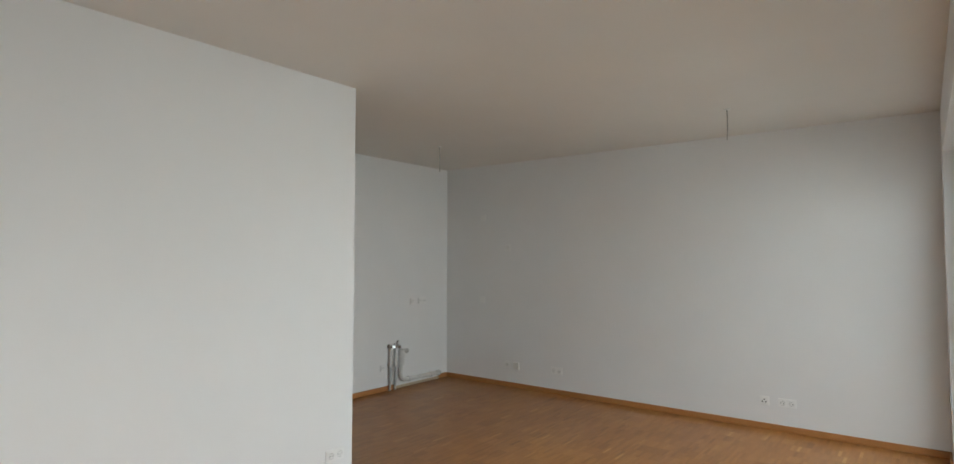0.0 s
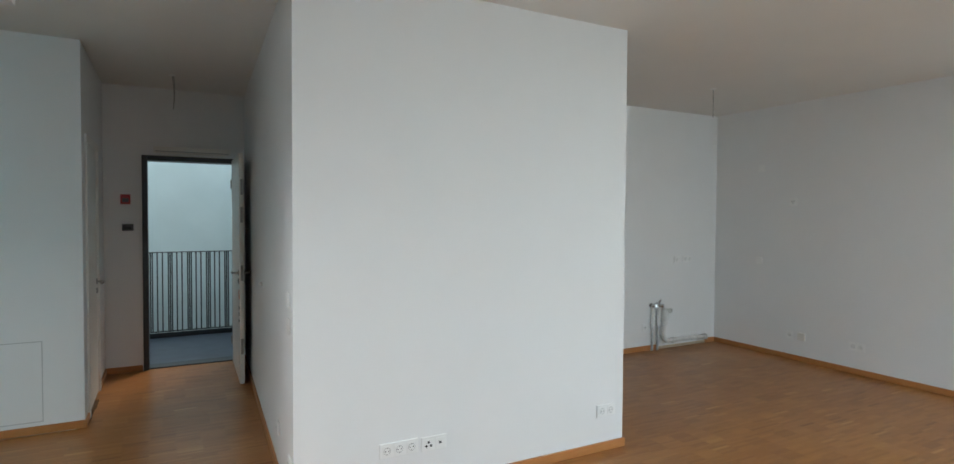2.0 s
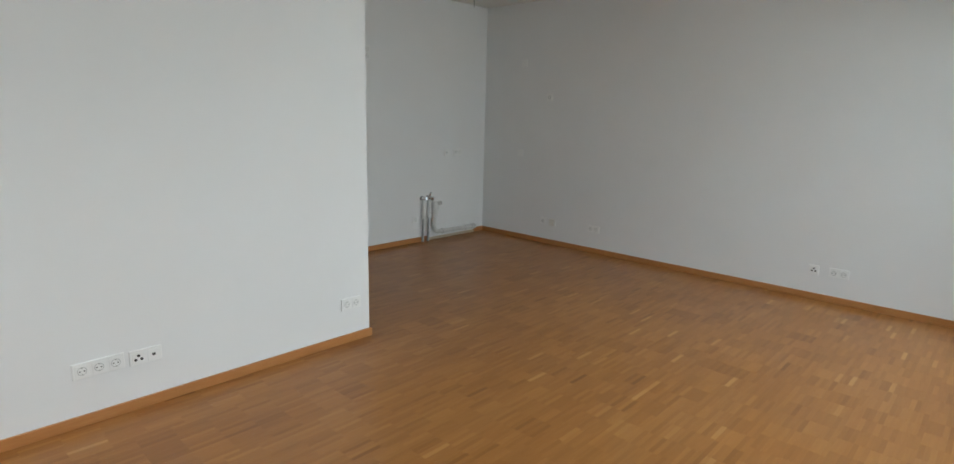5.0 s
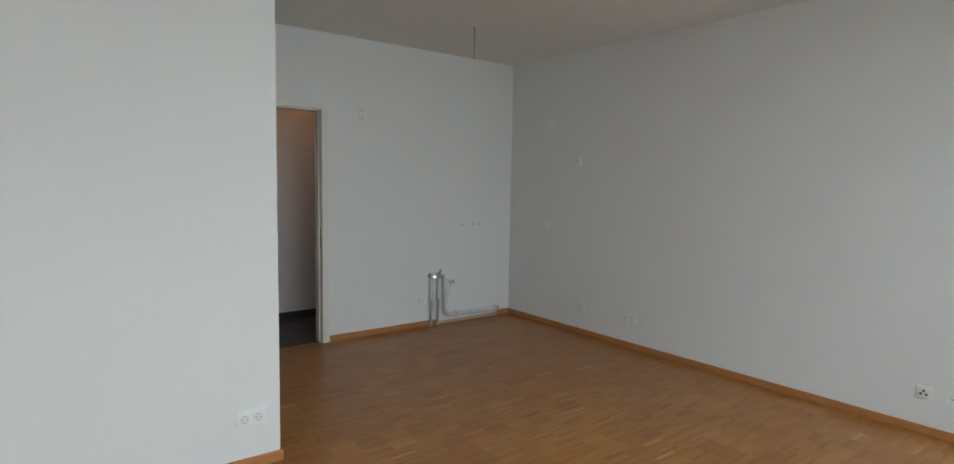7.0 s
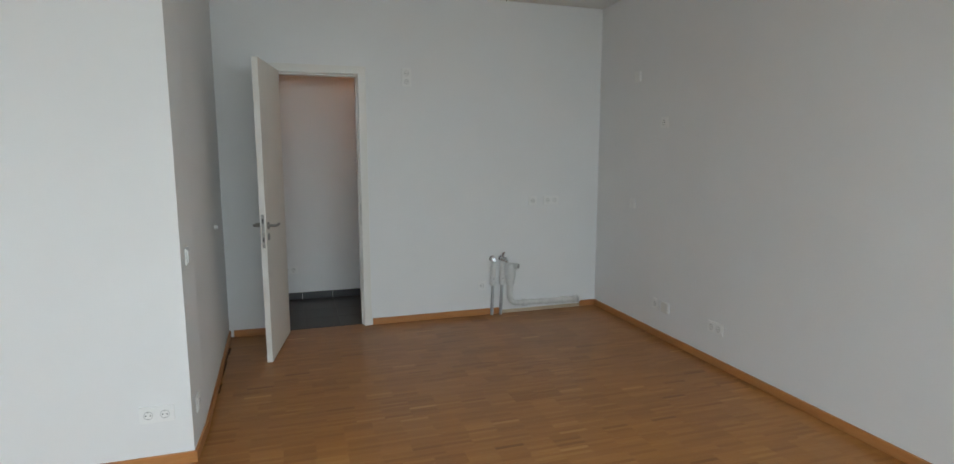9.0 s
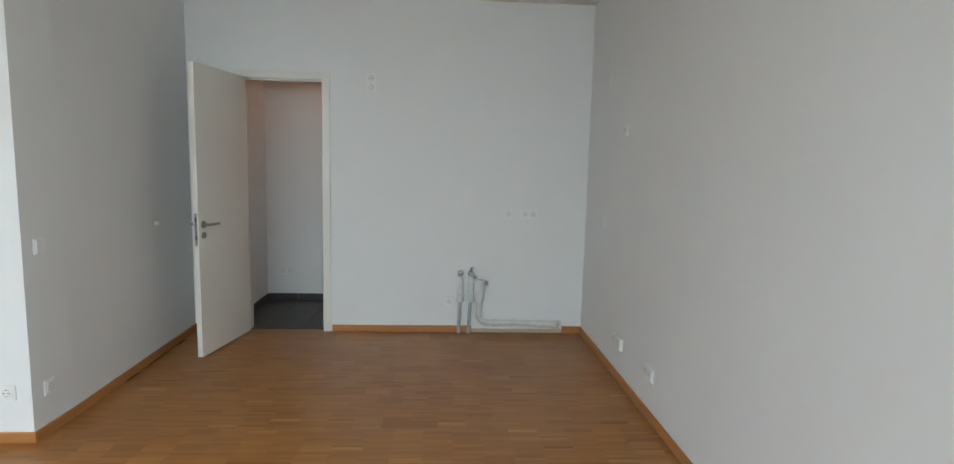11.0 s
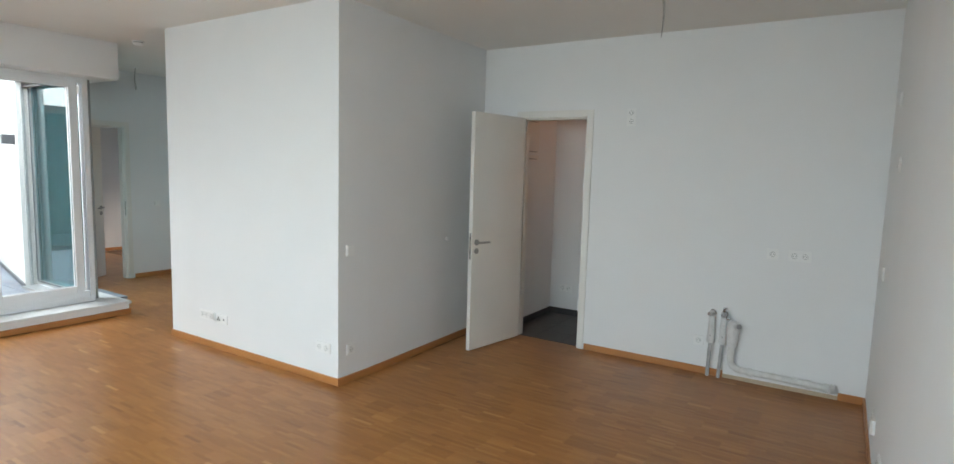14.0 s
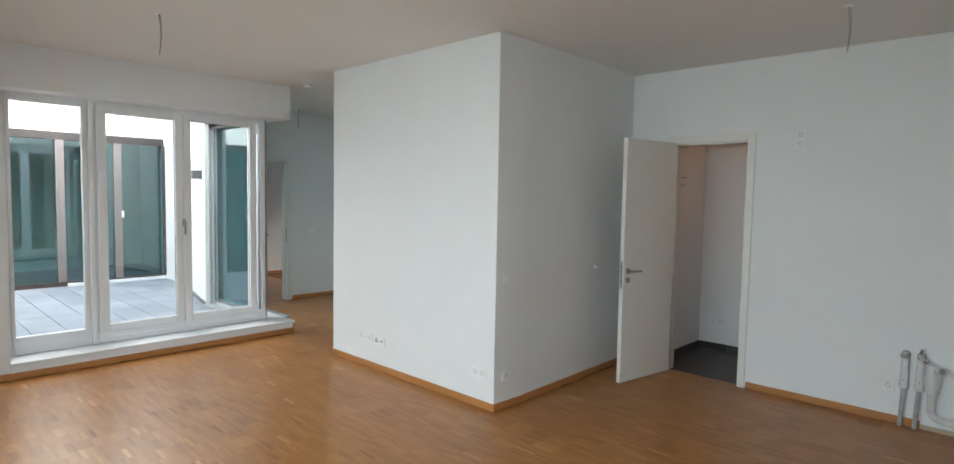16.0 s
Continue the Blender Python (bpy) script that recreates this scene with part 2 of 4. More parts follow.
def doorway_wall(name, mat, along, a0, a1, c0, c1, o0, o1, ot, label, low=-0.05, high=None):
    """One wall with a doorway: it runs from a0 to a1 along x or y, is c0..c1 thick, and its opening is o0..o1, ot high."""
    top = H if high is None else high
    outline = [(a0, low), (o0, low), (o0, ot), (o1, ot), (o1, low), (a1, low), (a1, top), (a0, top)]
    bm = bmesh.new()
    rings = []
    for c in (c0, c1):
        rings.append([bm.verts.new((u, c, z) if along == "x" else (c, u, z)) for u, z in outline])
    n = len(outline)
    for i in range(n):
        bm.faces.new((rings[0][i], rings[0][(i + 1) % n], rings[1][(i + 1) % n], rings[1][i]))
    bm.faces.new(rings[0])
    bm.faces.new(rings[1][::-1])
    return tagged(made(name, bm, mat), label, "wall", "", "structure")


# ---- structure ----
T = H + 0.22
bm = bmesh.new()
prism(bm, [(BL, 0), (-0.0, 0), (0.010, 0.306), (-0.022, KY), (-0.022, KY + 0.118), (0.265, KY + 0.118), (0.265, EY + 0.19), (-1.975, EY + 0.19)], -0.05, H)
tagged(made("wall_core", bm, PAINT), "white painted plaster core with a faint vertical joint", "wall", "", "structure")

DL, DR, DT = 0.405, 1.075, 2.135      # kitchen door opening
doorway_wall("wall_kitchen", PAINT, "x", -0.021, RX + 0.2, KY, KY + 0.12, DL, DR, DT, "white painted kitchen wall with a doorway")
boxes("wall_long", PAINT, [(RX, WY - 0.3, -0.05, RX + 0.2, KY, H)], "long white painted wall", category="wall")
WX0, WX1, WT = -1.85, 3.02, 2.42
doorway_wall("wall_balcony", PAINT, "x", PX, RX, WY - 0.30, WY, WX0, WX1, WT, "white painted wall around tall balcony windows")
PL = -2.40                             # end of the solid patio wall
boxes("wall_patio", PAINT, [(-3.60, WY - 0.30, -0.05, PX, PL, H)], "white painted wall beside the patio glazing", category="wall")
bm = bmesh.new()
prism(bm, [(-3.60, PL), (PX, PL), (PX, 0.14), (FX, 0.14), (FX, -0.10), (-3.60, -0.10)], 2.43, H)
tagged(made("lintel_patio", bm, PAINT), "deep white painted lintel box over the patio glazing", "lintel", "", "structure")
boxes("wall_hall_flap", PAINT, [(FX, HY, -0.05, HX, HY + 0.14, H)], "white painted hall wall with an access flap", category="wall")
HD0, HD1, HDT = 2.28, 3.02, 2.10
doorway_wall("wall_hall_side", PAINT, "y", HY + 0.14, EY, HX - 0.12, HX, HD0, HD1, HDT, "white painted hall wall with a closed door")
E0, E1, ET = -2.925, -2.045, 2.125
doorway_wall("wall_entrance", PAINT, "x", HX - 0.12, -1.975, EY, EY + 0.19, E0, E1, ET, "white painted wall around the apartment entrance")
F0, F1, FT = 0.50, 1.115, 2.07
doorway_wall("wall_hall_end", PAINT, "y", -0.10, HY + 0.14, FX - 0.13, FX, F0, F1, FT, "white painted end wall of the hall with a doorway")
BEDROOM = "white painted wall of the room beyond the hall"
boxes("wall_bedroom_west", PAINT, [(-8.05, 0.45, -0.05, -7.92, 3.4, H)], BEDROOM, category="wall")
boxes("wall_bedroom_south", PAINT, [(-8.05, 0.30, -0.05, FX - 0.13, 0.45, H)], BEDROOM, category="wall")
boxes("wall_bedroom_east", PAINT, [(FX - 0.13, HY + 0.14, -0.05, FX, 3.28, H)], BEDROOM, category="wall")
doorway_wall("wall_bedroom_north", PAINT, "x", -7.92, FX, 3.28, 3.4, -7.3, FX - 0.6, 2.3, "white painted wall with a tall window opening")
boxes("wall_closet_back", PAINT, [(0.265, 3.08, -0.05, 2.0, 3.2, H)], "white painted storeroom wall", category="wall")
boxes("wall_closet_side", PAINT, [(1.9, KY + 0.12, -0.05, 2.0, 3.08, H)], "white painted storeroom side wall", category="wall")
boxes("ceiling", CEIL, [(-3.60, WY - 0.30, H, RX + 0.2, 0.14, T), (-0.006, 0.14, H, RX + 0.2, 3.2, T), (FX - 0.13, -0.10, H, -3.60, 3.4, T),
                        (-3.60, 0.14, H, -0.006, EY + 0.19, T), (-8.05, 0.30, H, FX - 0.13, 3.4, T)],
      "matt white painted ceiling", category="ceiling")
floor = boxes("floor", UNDER, [(PX - 0.1, WY - 0.3, -0.12, RX + 0.2, 0.14, -0.006), (-8.0, 0.14, -0.12, RX + 0.2, KY + 0.05, -0.006),
                               (-8.0, KY + 0.05, -0.12, -1.9, EY + 0.02, -0.006)],
              "narrow-strip oiled oak parquet floor", category="floor")


def skirting(name, runs, parent_label):
    """Runs of (x0, y0, x1, y1): along a wall, the board standing to the left of the run."""
    bm = bmesh.new()
    for x0, y0, x1, y1 in runs:
        a, b = Vector((x0, y0, 0)), Vector((x1, y1, 0))
        d = (b - a).normalized()
        nrm = Vector((-d.y, d.x, 0))
        length = (b - a).length
        m = Matrix.Translation(a) @ Matrix((( d.x, nrm.x, 0, 0), (d.y, nrm.y, 0, 0), (0, 0, 1, 0), (0, 0, 0, 1)))
        box(bm, 0, 0.0, 0.001, length, 0.014, 0.058, 0.003, m)
    return tagged(made(name, bm, BEECH), parent_label, "baseboard", "", "structure")


SK = "low beech skirting board along the white wall"
skirting("baseboard_core", [(0.014, 0.0, BL - 0.014, 0.0), (-0.022, KY, 0.010, 0.306), (0.010, 0.306, 0.0, 0.0), (BL, 0.0, -1.985, EY)], SK)
skirting("baseboard_kitchen", [(DL - 0.06, KY, 0.014, KY), (RX - 0.014, KY, 3.135, KY), (2.335, KY, DR + 0.06, KY)], SK)
bm = bmesh.new()
box(bm, 2.335, KY - 0.010, 0.0, 3.135, KY, 0.032, 0.002)
tagged(made("trim_pipe", bm, RAWWOOD), "pale raw wood strip under the waste pipe", "trim", "", "structure")
skirting("baseboard_long", [(RX, WY, RX, KY)], SK)
skirting("baseboard_balcony", [(WX1, WY, RX - 0.014, WY), (PX + 0.014, WY, WX0, WY)], SK)
skirting("baseboard_hall", [(HX, HY, FX + 0.014, HY), (HX, HD0 - 0.07, HX, HY - 0.014), (HX, EY - 0.014, HX, HD1 + 0.07),
                            (E0 - 0.01, EY, HX, EY), (-2.0, EY, E1 + 0.01, EY), (FX, HY - 0.014, FX, F1 + 0.07), (FX, F0 - 0.07, FX, 0.14)], SK)
skirting("baseboard_bedroom", [(-7.92, 3.28, -7.92, 0.02), (FX - 0.13, 3.28, -7.92, 3.28)], SK)
skirting("baseboard_patio", [(PX, PL, PX, WY), (PX + 0.012, 0.152, PX + 0.012, PL), (FX, 0.152, PX + 0.026, 0.152)], SK)

# ---- patio ----
CX, CY0, CY1 = -7.86, -3.7, -0.10      # far wall and side walls
boxes("wall_patio_far", FACADE, [(CX - 0.25, CY0, 2.46, CX, 0.45, 3.15), (CX - 0.25, CY0 - 0.25, -0.1, CX, CY0, 3.15)],
      "white rendered patio wall above dark windows", category="wall")
boxes("wall_patio_side", FACADE, [(-4.95, CY1 - 0.06, 2.47, -3.60, CY1, 3.15), (CX, CY0 - 0.25, -0.1, -3.60, CY0, 3.15)],
      "white rendered patio side walls", category="wall")
boxes("wall_patio_outer", FACADE, [(-3.66, CY0, -0.1, -3.60, PL, 3.15), (-3.66, PL, 2.50, -3.60, CY1 - 0.06, 3.15)],
      "white rendered facade over the patio glazing", category="wall")
bm = bmesh.new()
prism(bm, [(-4.95, CY1 - 0.06), (-4.95, CY1 + 0.10), (CX - 0.25, 0.68), (CX - 0.25, 0.45), (CX, 0.45)], -0.1, 3.15)
tagged(made("wall_patio_lamp", bm, FACADE), "white rendered patio wall carrying a small wall lamp", "wall", "", "structure")
pave = boxes("patio_floor", GROUT, [(CX, CY0, -0.1, -3.60, 0.0, 0.075), (CX, 0.0, -0.1, -4.95, 0.48, 0.075)], "grey concrete slab paving of the patio", category="paving")
boxes("ground", EARTH, [(-900, -900, -7.2, 900, 900, -7.0)], "distant ground far below the flat", category="ground")


def pane(parent, x0, y0, z0, x1, y1, z1, mat=GLASS, name="pane", label=""):
    bm = bmesh.new()
    box(bm, x0, y0, z0, x1, y1, z1)
    ob = part(name, bm, mat, parent, label)
    ob.visible_shadow = False
    return ob


def ring_x(bm, x0, x1, ya, yb, za, zb, w, bevel=0.004):
    """A rectangular frame standing in a plane of constant x."""
    box(bm, x0, ya, za, x1, ya + w, zb, bevel)
    box(bm, x0, yb - w, za, x1, yb, zb, bevel)
    box(bm, x0, ya + w, za, x1, yb - w, za + w, bevel)
    box(bm, x0, ya + w, zb - w, x1, yb - w, zb, bevel)


def ring_y(bm, y0, y1, xa, xb, za, zb, w, bevel=0.004):
    """A rectangular frame standing in a plane of constant y."""
    box(bm, xa, y0, za, xa + w, y1, zb, bevel)
    box(bm, xb - w, y0, za, xb, y1, zb, bevel)
    box(bm, xa + w, y0, za, xb - w, y1, za + w, bevel)
    box(bm, xa + w, y0, zb - w, xb - w, y1, zb, bevel)


def window_handle(parent, place, turn=0):
    bm = bmesh.new()
    m = Matrix.Translation(place) @ Matrix.Rotation(turn, 4, 'Z')
    box(bm, 0, -0.014, -0.035, 0.010, 0.014, 0.035, 0.004, m)
    box(bm, 0.010, -0.008, -0.008, 0.040, 0.008, 0.008, 0.003, m)
    box(bm, 0.034, -0.011, -0.125, 0.048, 0.011, 0.010, 0.005, m)
    part("handle", bm, STEEL, parent, "brushed steel window handle")


SZ = 0.140                              # top of the sill slab
bm = bmesh.new()
prism(bm, [(PX + 0.012, 0.152), (FX, 0.152), (FX, -0.02), (-3.50, -0.02), (-3.50, PL), (PX + 0.012, PL)], 0.0, SZ - 0.028)
tagged(made("sill_plinth", bm, PAINT), "white painted plinth below the window sill slab", "plinth", "", "structure")
bm = bmesh.new()
prism(bm, [(PX + 0.035, 0.172), (FX, 0.172), (FX, -0.05), (-3.53, -0.05), (-3.53, PL), (PX + 0.035, PL)], SZ - 0.028, SZ)
es = [e for e in bm.edges]
bmesh.ops.bevel(bm, geom=es, offset=0.003, segments=2, affect='EDGES')
tagged(made("sill_slab", bm, SLAB), "pale grey cast window sill slab, low above the floor", "sill", "", "structure")

# patio windows towards the living room
win = base("window_1", Matrix.Identity(4), "white plastic patio window with a fixed pane and two sashes", "window", kind="structure")
bm = bmesh.new()
ring_x(bm, GX - 0.07, GX, PL, -1.735, SZ, 2.43, 0.06)
part("window_frame", bm, PVC, win, "white plastic frame of the fixed pane")
bm = bmesh.new()
ring_x(bm, GX - 0.05, GX + 0.012, PL + 0.045, -1.78, SZ + 0.13, 2.385, 0.028, 0.003)
box(bm, GX - 0.05, PL + 0.055, SZ + 0.055, GX + 0.006, -1.785, SZ + 0.15, 0.003)
part("glazing_bead", bm, PVC, win)
pane(win, GX - 0.035, PL + 0.06, SZ + 0.14, GX - 0.015, -1.795, 2.37)
bm = bmesh.new()
ring_x(bm, GX - 0.07, GX + 0.005, -1.730, -0.045, SZ, 2.43, 0.055)
box(bm, GX - 0.07, -1.675, SZ + 0.05, GX + 0.002, -0.10, SZ + 0.115, 0.003)
box(bm, GX - 0.09, -0.10, SZ, GX + 0.001, -0.046, 2.43)
box(bm, GX - 0.075, -1.76, SZ, GX + 0.03, -1.715, 2.43, 0.004)
part("window_frame", bm, PVC, win, "white plastic frame of the double doors")
for ya, yb in ((-1.690, -0.935), (-0.932, -0.155)):
    bm = bmesh.new()
    ring_x(bm, GX - 0.05, GX + 0.028, ya, yb, SZ + 0.105, 2.395, 0.075, 0.006)
    sash = part("sash", bm, PVC, win, "white plastic door sash")
    pane(sash, GX - 0.03, ya + 0.07, SZ + 0.175, GX - 0.008, yb - 0.07, 2.325)
    bm = bmesh.new()
    ring_x(bm, GX - 0.006, GX + 0.004, ya + 0.068, yb - 0.068, SZ + 0.173, 2.327, 0.010, 0.002)
    part("gasket", bm, GREYBOX, sash, "dark rubber glazing gasket")
window_handle(win, (GX + 0.028, -0.935, 1.28))
for z in (0.32, 2.3):
    bm = bmesh.new()
    rod(bm, (GX + 0.034, -0.150, z - 0.045), (GX + 0.034, -0.150, z + 0.045), 0.009)
    part("hinge", bm, PVC, win)

# glazing between hall and patio
hw = base("window_2", Matrix.Identity(4), "dark framed hall window facing the patio, set back in its reveal", "window", kind="structure")
bm = bmesh.new()
ring_y(bm, -0.045, 0.015, -4.95, -3.60, 0.135, 2.47, 0.045)
part("window_frame", bm, GREYFRAME, hw)
pane(hw, -4.91, -0.022, 0.175, -3.64, -0.006, 2.43, HALLGLASS)
bm = bmesh.new()
ring_y(bm, -0.050, -0.045, -4.915, -3.635, 0.17, 2.435, 0.012, 0)
part("gasket", bm, DARKFRAME, hw, "dark rubber glazing gasket")
bm = bmesh.new()
box(bm, -4.95, -0.20, 0.085, -3.66, -0.046, 0.130, 0.004)
part("window_sill", bm, GREYFRAME, hw, "grey metal window sill")
bm = bmesh.new()
box(bm, -4.95, -0.10, 2.40, -3.66, -0.05, 2.47, 0.004)
part("blind_box", bm, BROWNFRAME, hw, "dark brown blind box")
bm = bmesh.new()
box(bm, -4.948, -0.115, 0.13, -4.925, -0.085, 2.42, 0.003)
part("blind_guide", bm, GREYFRAME, hw)

# windows on the far side of the patio
fw = base("window_3", Matrix.Identity(4), "row of dark brown framed windows with green-tinted panes", "window", kind="structure")
posts = [-3.70, -2.75, -1.95, -1.16, -0.39, 0.385]
bm = bmesh.new()
box(bm, CX - 0.10, CY0, 2.34, CX - 0.0, 0.45, 2.46, 0.004)
box(bm, CX - 0.10, CY0, 0.075, CX - 0.0, 0.45, 0.17, 0.004)
part("window_frame", bm, BROWNFRAME, fw)
for y in posts:
    bm = bmesh.new()
    box(bm, CX - 0.10, y - 0.055, 0.17, CX + 0.004, y + 0.055, 2.34, 0.006)
    box(bm, CX + 0.004, y - 0.02, 0.17, CX + 0.012, y + 0.02, 2.34, 0.002)
    part("post", bm, POSTFRAME, fw)
bm = bmesh.new()
box(bm, CX + 0.004, posts[-1] - 0.13, 0.17, CX + 0.06, posts[-1] + 0.06, 2.34, 0.006)
part("blind_guide", bm, BROWNFRAME, fw, "dark brown corner post with blind guide")
for a, b in zip(posts, posts[1:]):
    pane(fw, CX - 0.06, a + 0.055, 0.17, CX - 0.045, b - 0.055, 2.34, TEAL)
bm = bmesh.new()
box(bm, CX - 0.02, -1.10, 0.10, CX + 0.05, 0.37, 0.145, 0.004)
part("window_sill", bm, SLAB, fw, "pale metal window sill")
bm = bmesh.new()
box(bm, CX + 0.004, -0.35, 1.15, CX + 0.05, -0.32, 1.26, 0.004)
part("handle", bm, PVC, fw, "white window handle")
boxes("wall_room_far", mottled("grey_green_wall", (0.24, 0.29, 0.25), (0.30, 0.35, 0.30), 2, 0.9),
      [(-10.6, CY0, -0.1, -10.5, 0.7, 3.0), (-10.6, 0.7, -0.1, CX - 0.25, 0.8, 3.0), (-10.6, CY0 - 0.1, -0.1, CX - 0.25, CY0, 3.0),
       (-10.6, CY0, 2.9, CX - 0.25, 0.7, 3.0)],
      "dim grey-green room behind the far windows", category="wall")
boxes("floor_room_far", GREYBOX, [(-10.5, CY0, -0.1, CX - 0.1, 0.7, 0.07)], "dark floor of the room behind the far windows", category="floor")
bm = bmesh.new()
prism(bm, [(-4.95, CY1 - 0.06), (CX, 0.45), (CX, 0.435), (-4.95, CY1 - 0.075)], 0.075, 0.145)
tagged(made("plinth_patio", bm, GREYBOX), "dark plinth strip at the foot of the patio wall", "plinth", "", "structure")

# ---- things ----


def wall_lamp(m):
    lamp = base("wall_lamp", m, "dark grey metal wall lamp on the white patio wall", "lamp")
    bm = bmesh.new()
    box(bm, -0.05, -0.012, -0.06, 0.05, 0, 0.06, 0.003)
    part("back_plate", bm, GREYBOX, lamp)
    bm = bmesh.new()
    box(bm, -0.055, -0.12, -0.055, 0.055, -0.012, 0.055, 0.006)
    part("housing", bm, GREYBOX, lamp)
    return lamp


wall_lamp(pose(-5.160, -0.116, 1.82, 0, 0, -11.8))


def ceiling_cable(x, y, length, bend, label):
    """Bare lamp wires hanging out of a ceiling outlet."""
    c = base("lamp_cable", pose(x, y, H), label, "cable", "lamp cables")
    bm = bmesh.new()
    rod(bm, (0, 0, -0.006), (0, 0, 0.0), 0.026, 0.030)
    part("outlet_cap", bm, SOCKET, c, smooth=True)
    for k, off in enumerate((0.0, 0.006)):
        bm = bmesh.new()
        pts = [(off + bend * math.sin(u * 2.6 + k * 0.4), off * 0.5 + 0.4 * bend * math.sin(u * 3.4), -0.004 - u * (length - 0.02 * k)) for u in
               (i / 10 for i in range(11))]
        tube(bm, pts, 0.0032, 8)
        part("wire", bm, CABLE, c, smooth=True)
    return c


ceiling_cable(1.96, 0.94, 0.27, 0.010, "bare grey lamp wires hanging from the kitchen ceiling")
ceiling_cable(2.20, -1.94, 0.25, -0.012, "bare grey lamp wires hanging near the long wall")
ceiling_cable(-1.48, -1.79, 0.27, 0.016, "bare grey lamp wires hanging before the patio window")
ceiling_cable(-4.70, 1.05, 0.28, -0.02, "bare grey lamp wires hanging in the hall")
ceiling_cable(-2.66, 2.92, 0.30, 0.012, "bare grey lamp wires hanging at the entrance")


def smoke_detector(x, y):
    d = base("smoke_detector", pose(x, y, H), "round white smoke detector on the ceiling", "smoke detector")
    bm = bmesh.new()
    rod(bm, (0, 0, -0.012), (0, 0, 0), 0.058, 0.056, 32)
    part("mount", bm, SOCKET, d, smooth=True)
    bm = bmesh.new()
    # vent gap as a plain grey ring, its shade put into the colour
    rod(bm, (0, 0, -0.022), (0, 0, -0.012), 0.046, 0.046, 32)
    part("vent_ring", bm, SHADOWGAP, d, smooth=True)
    bm = bmesh.new()
    rod(bm, (0, 0, -0.042), (0, 0, -0.022), 0.036, 0.054, 32)
    part("cover", bm, SOCKET, d, smooth=True)
    return d


smoke_detector(-2.95, 0.18)


def plate(n, m, label, category, inserts, upright=False):
    """A cover frame on a wall with n inserts. In the local frame the wall is the plane y = 0 and the room lies towards -y."""
    ob = base("outlet_plate" if category == "socket" else "switch_plate", m, label, category, "wall outlets")
    p = 0.071
    wide = p * (n - 1) + 0.081
    bm = bmesh.new()
    if upright:
        box(bm, -0.0405, -0.010, -wide / 2, 0.0405, 0, wide / 2, 0.004)
    else:
        box(bm, -wide / 2, -0.010, -0.0405, wide / 2, 0, 0.0405, 0.004)
    part("cover_frame", bm, SOCKET, ob)
    for i, kind in enumerate(inserts):
        s = (i - (n - 1) / 2) * p
        cx, cz = (0, -s) if upright else (s, 0)
        at = Matrix.Translation((cx, 0, cz))
        bm = bmesh.new()
        if kind == "socket":
            box(bm, -0.0275, -0.013, -0.0275, 0.0275, -0.010, 0.0275, 0.001, at)
            part("insert", bm, SOCKET, ob)
            # the recess is a flat grey disc, its shade painted in
            bm = bmesh.new()
            rod(bm, (cx, -0.0138, cz), (cx, -0.0125, cz), 0.0205, None, 28)
            part("recess", bm, RECESS, ob, "grey disc toned as the shade in a socket recess", True)
            bm = bmesh.new()
            rod(bm, (cx, -0.0142, cz), (cx, -0.013, cz), 0.0172, None, 28)
            part("well", bm, SOCKET, ob, "", True)
            # pin holes are solid black discs, the shade in them painted
            for d in (-0.0095, 0.0095):
                bm = bmesh.new()
                rod(bm, (cx + d, -0.0148, cz), (cx + d, -0.014, cz), 0.0034, None, 10)
                part("pin_hole", bm, BLACK, ob)
            for d in (-0.0165, 0.0165):
                bm = bmesh.new()
                box(bm, -0.003, -0.0150, d - 0.002, 0.003, -0.0138, d + 0.002, 0, at)
                part("earth_clip", bm, STEEL, ob)
        elif kind == "antenna":
            box(bm, -0.0275, -0.013, -0.0275, 0.0275, -0.010, 0.0275, 0.001, at)
            part("insert", bm, SOCKET, ob)
            for dx, dz in ((-0.014, -0.008), (0.014, -0.008), (0, 0.012)):
                bm = bmesh.new()
                rod(bm, (cx + dx, -0.016, cz + dz), (cx + dx, -0.013, cz + dz), 0.0072, None, 14)
                part("jack", bm, BLACK, ob, "black antenna jack", True)
        elif kind == "data":
            box(bm, -0.0275, -0.013, -0.0275, 0.0275, -0.010, 0.0275, 0.001, at)
            part("insert", bm, SOCKET, ob)
            bm = bmesh.new()
            box(bm, -0.008, -0.015, -0.006, 0.008, -0.013, 0.008, 0.001, at)
            part("jack", bm, BLACK, ob, "black data jack")
        elif kind == "switch":
            box(bm, -0.0315, -0.016, -0.0315, 0.0315, -0.010, 0.0315, 0.003, at)
            part("rocker", bm, SOCKET, ob, "white rocker switch")
        else:
            box(bm, -0.03, -0.012, -0.03, 0.03, -0.010, 0.03, 0.001, at)
            part("blank", bm, SOCKET, ob)
    return ob


def on_a(x, z):
    return pose(x, 0, z)


def on_b(y, z):
    return pose(0.006, y, z, 0, 0, 88)


def on_hallside(y, z):
    return pose(BL + y * 0.0505, y, z, 0, 0, -92.9)


def on_k(x, z):
    return pose(x, KY, z)


def on_r(y, z):
    return pose(RX, y, z, 0, 0, -90)


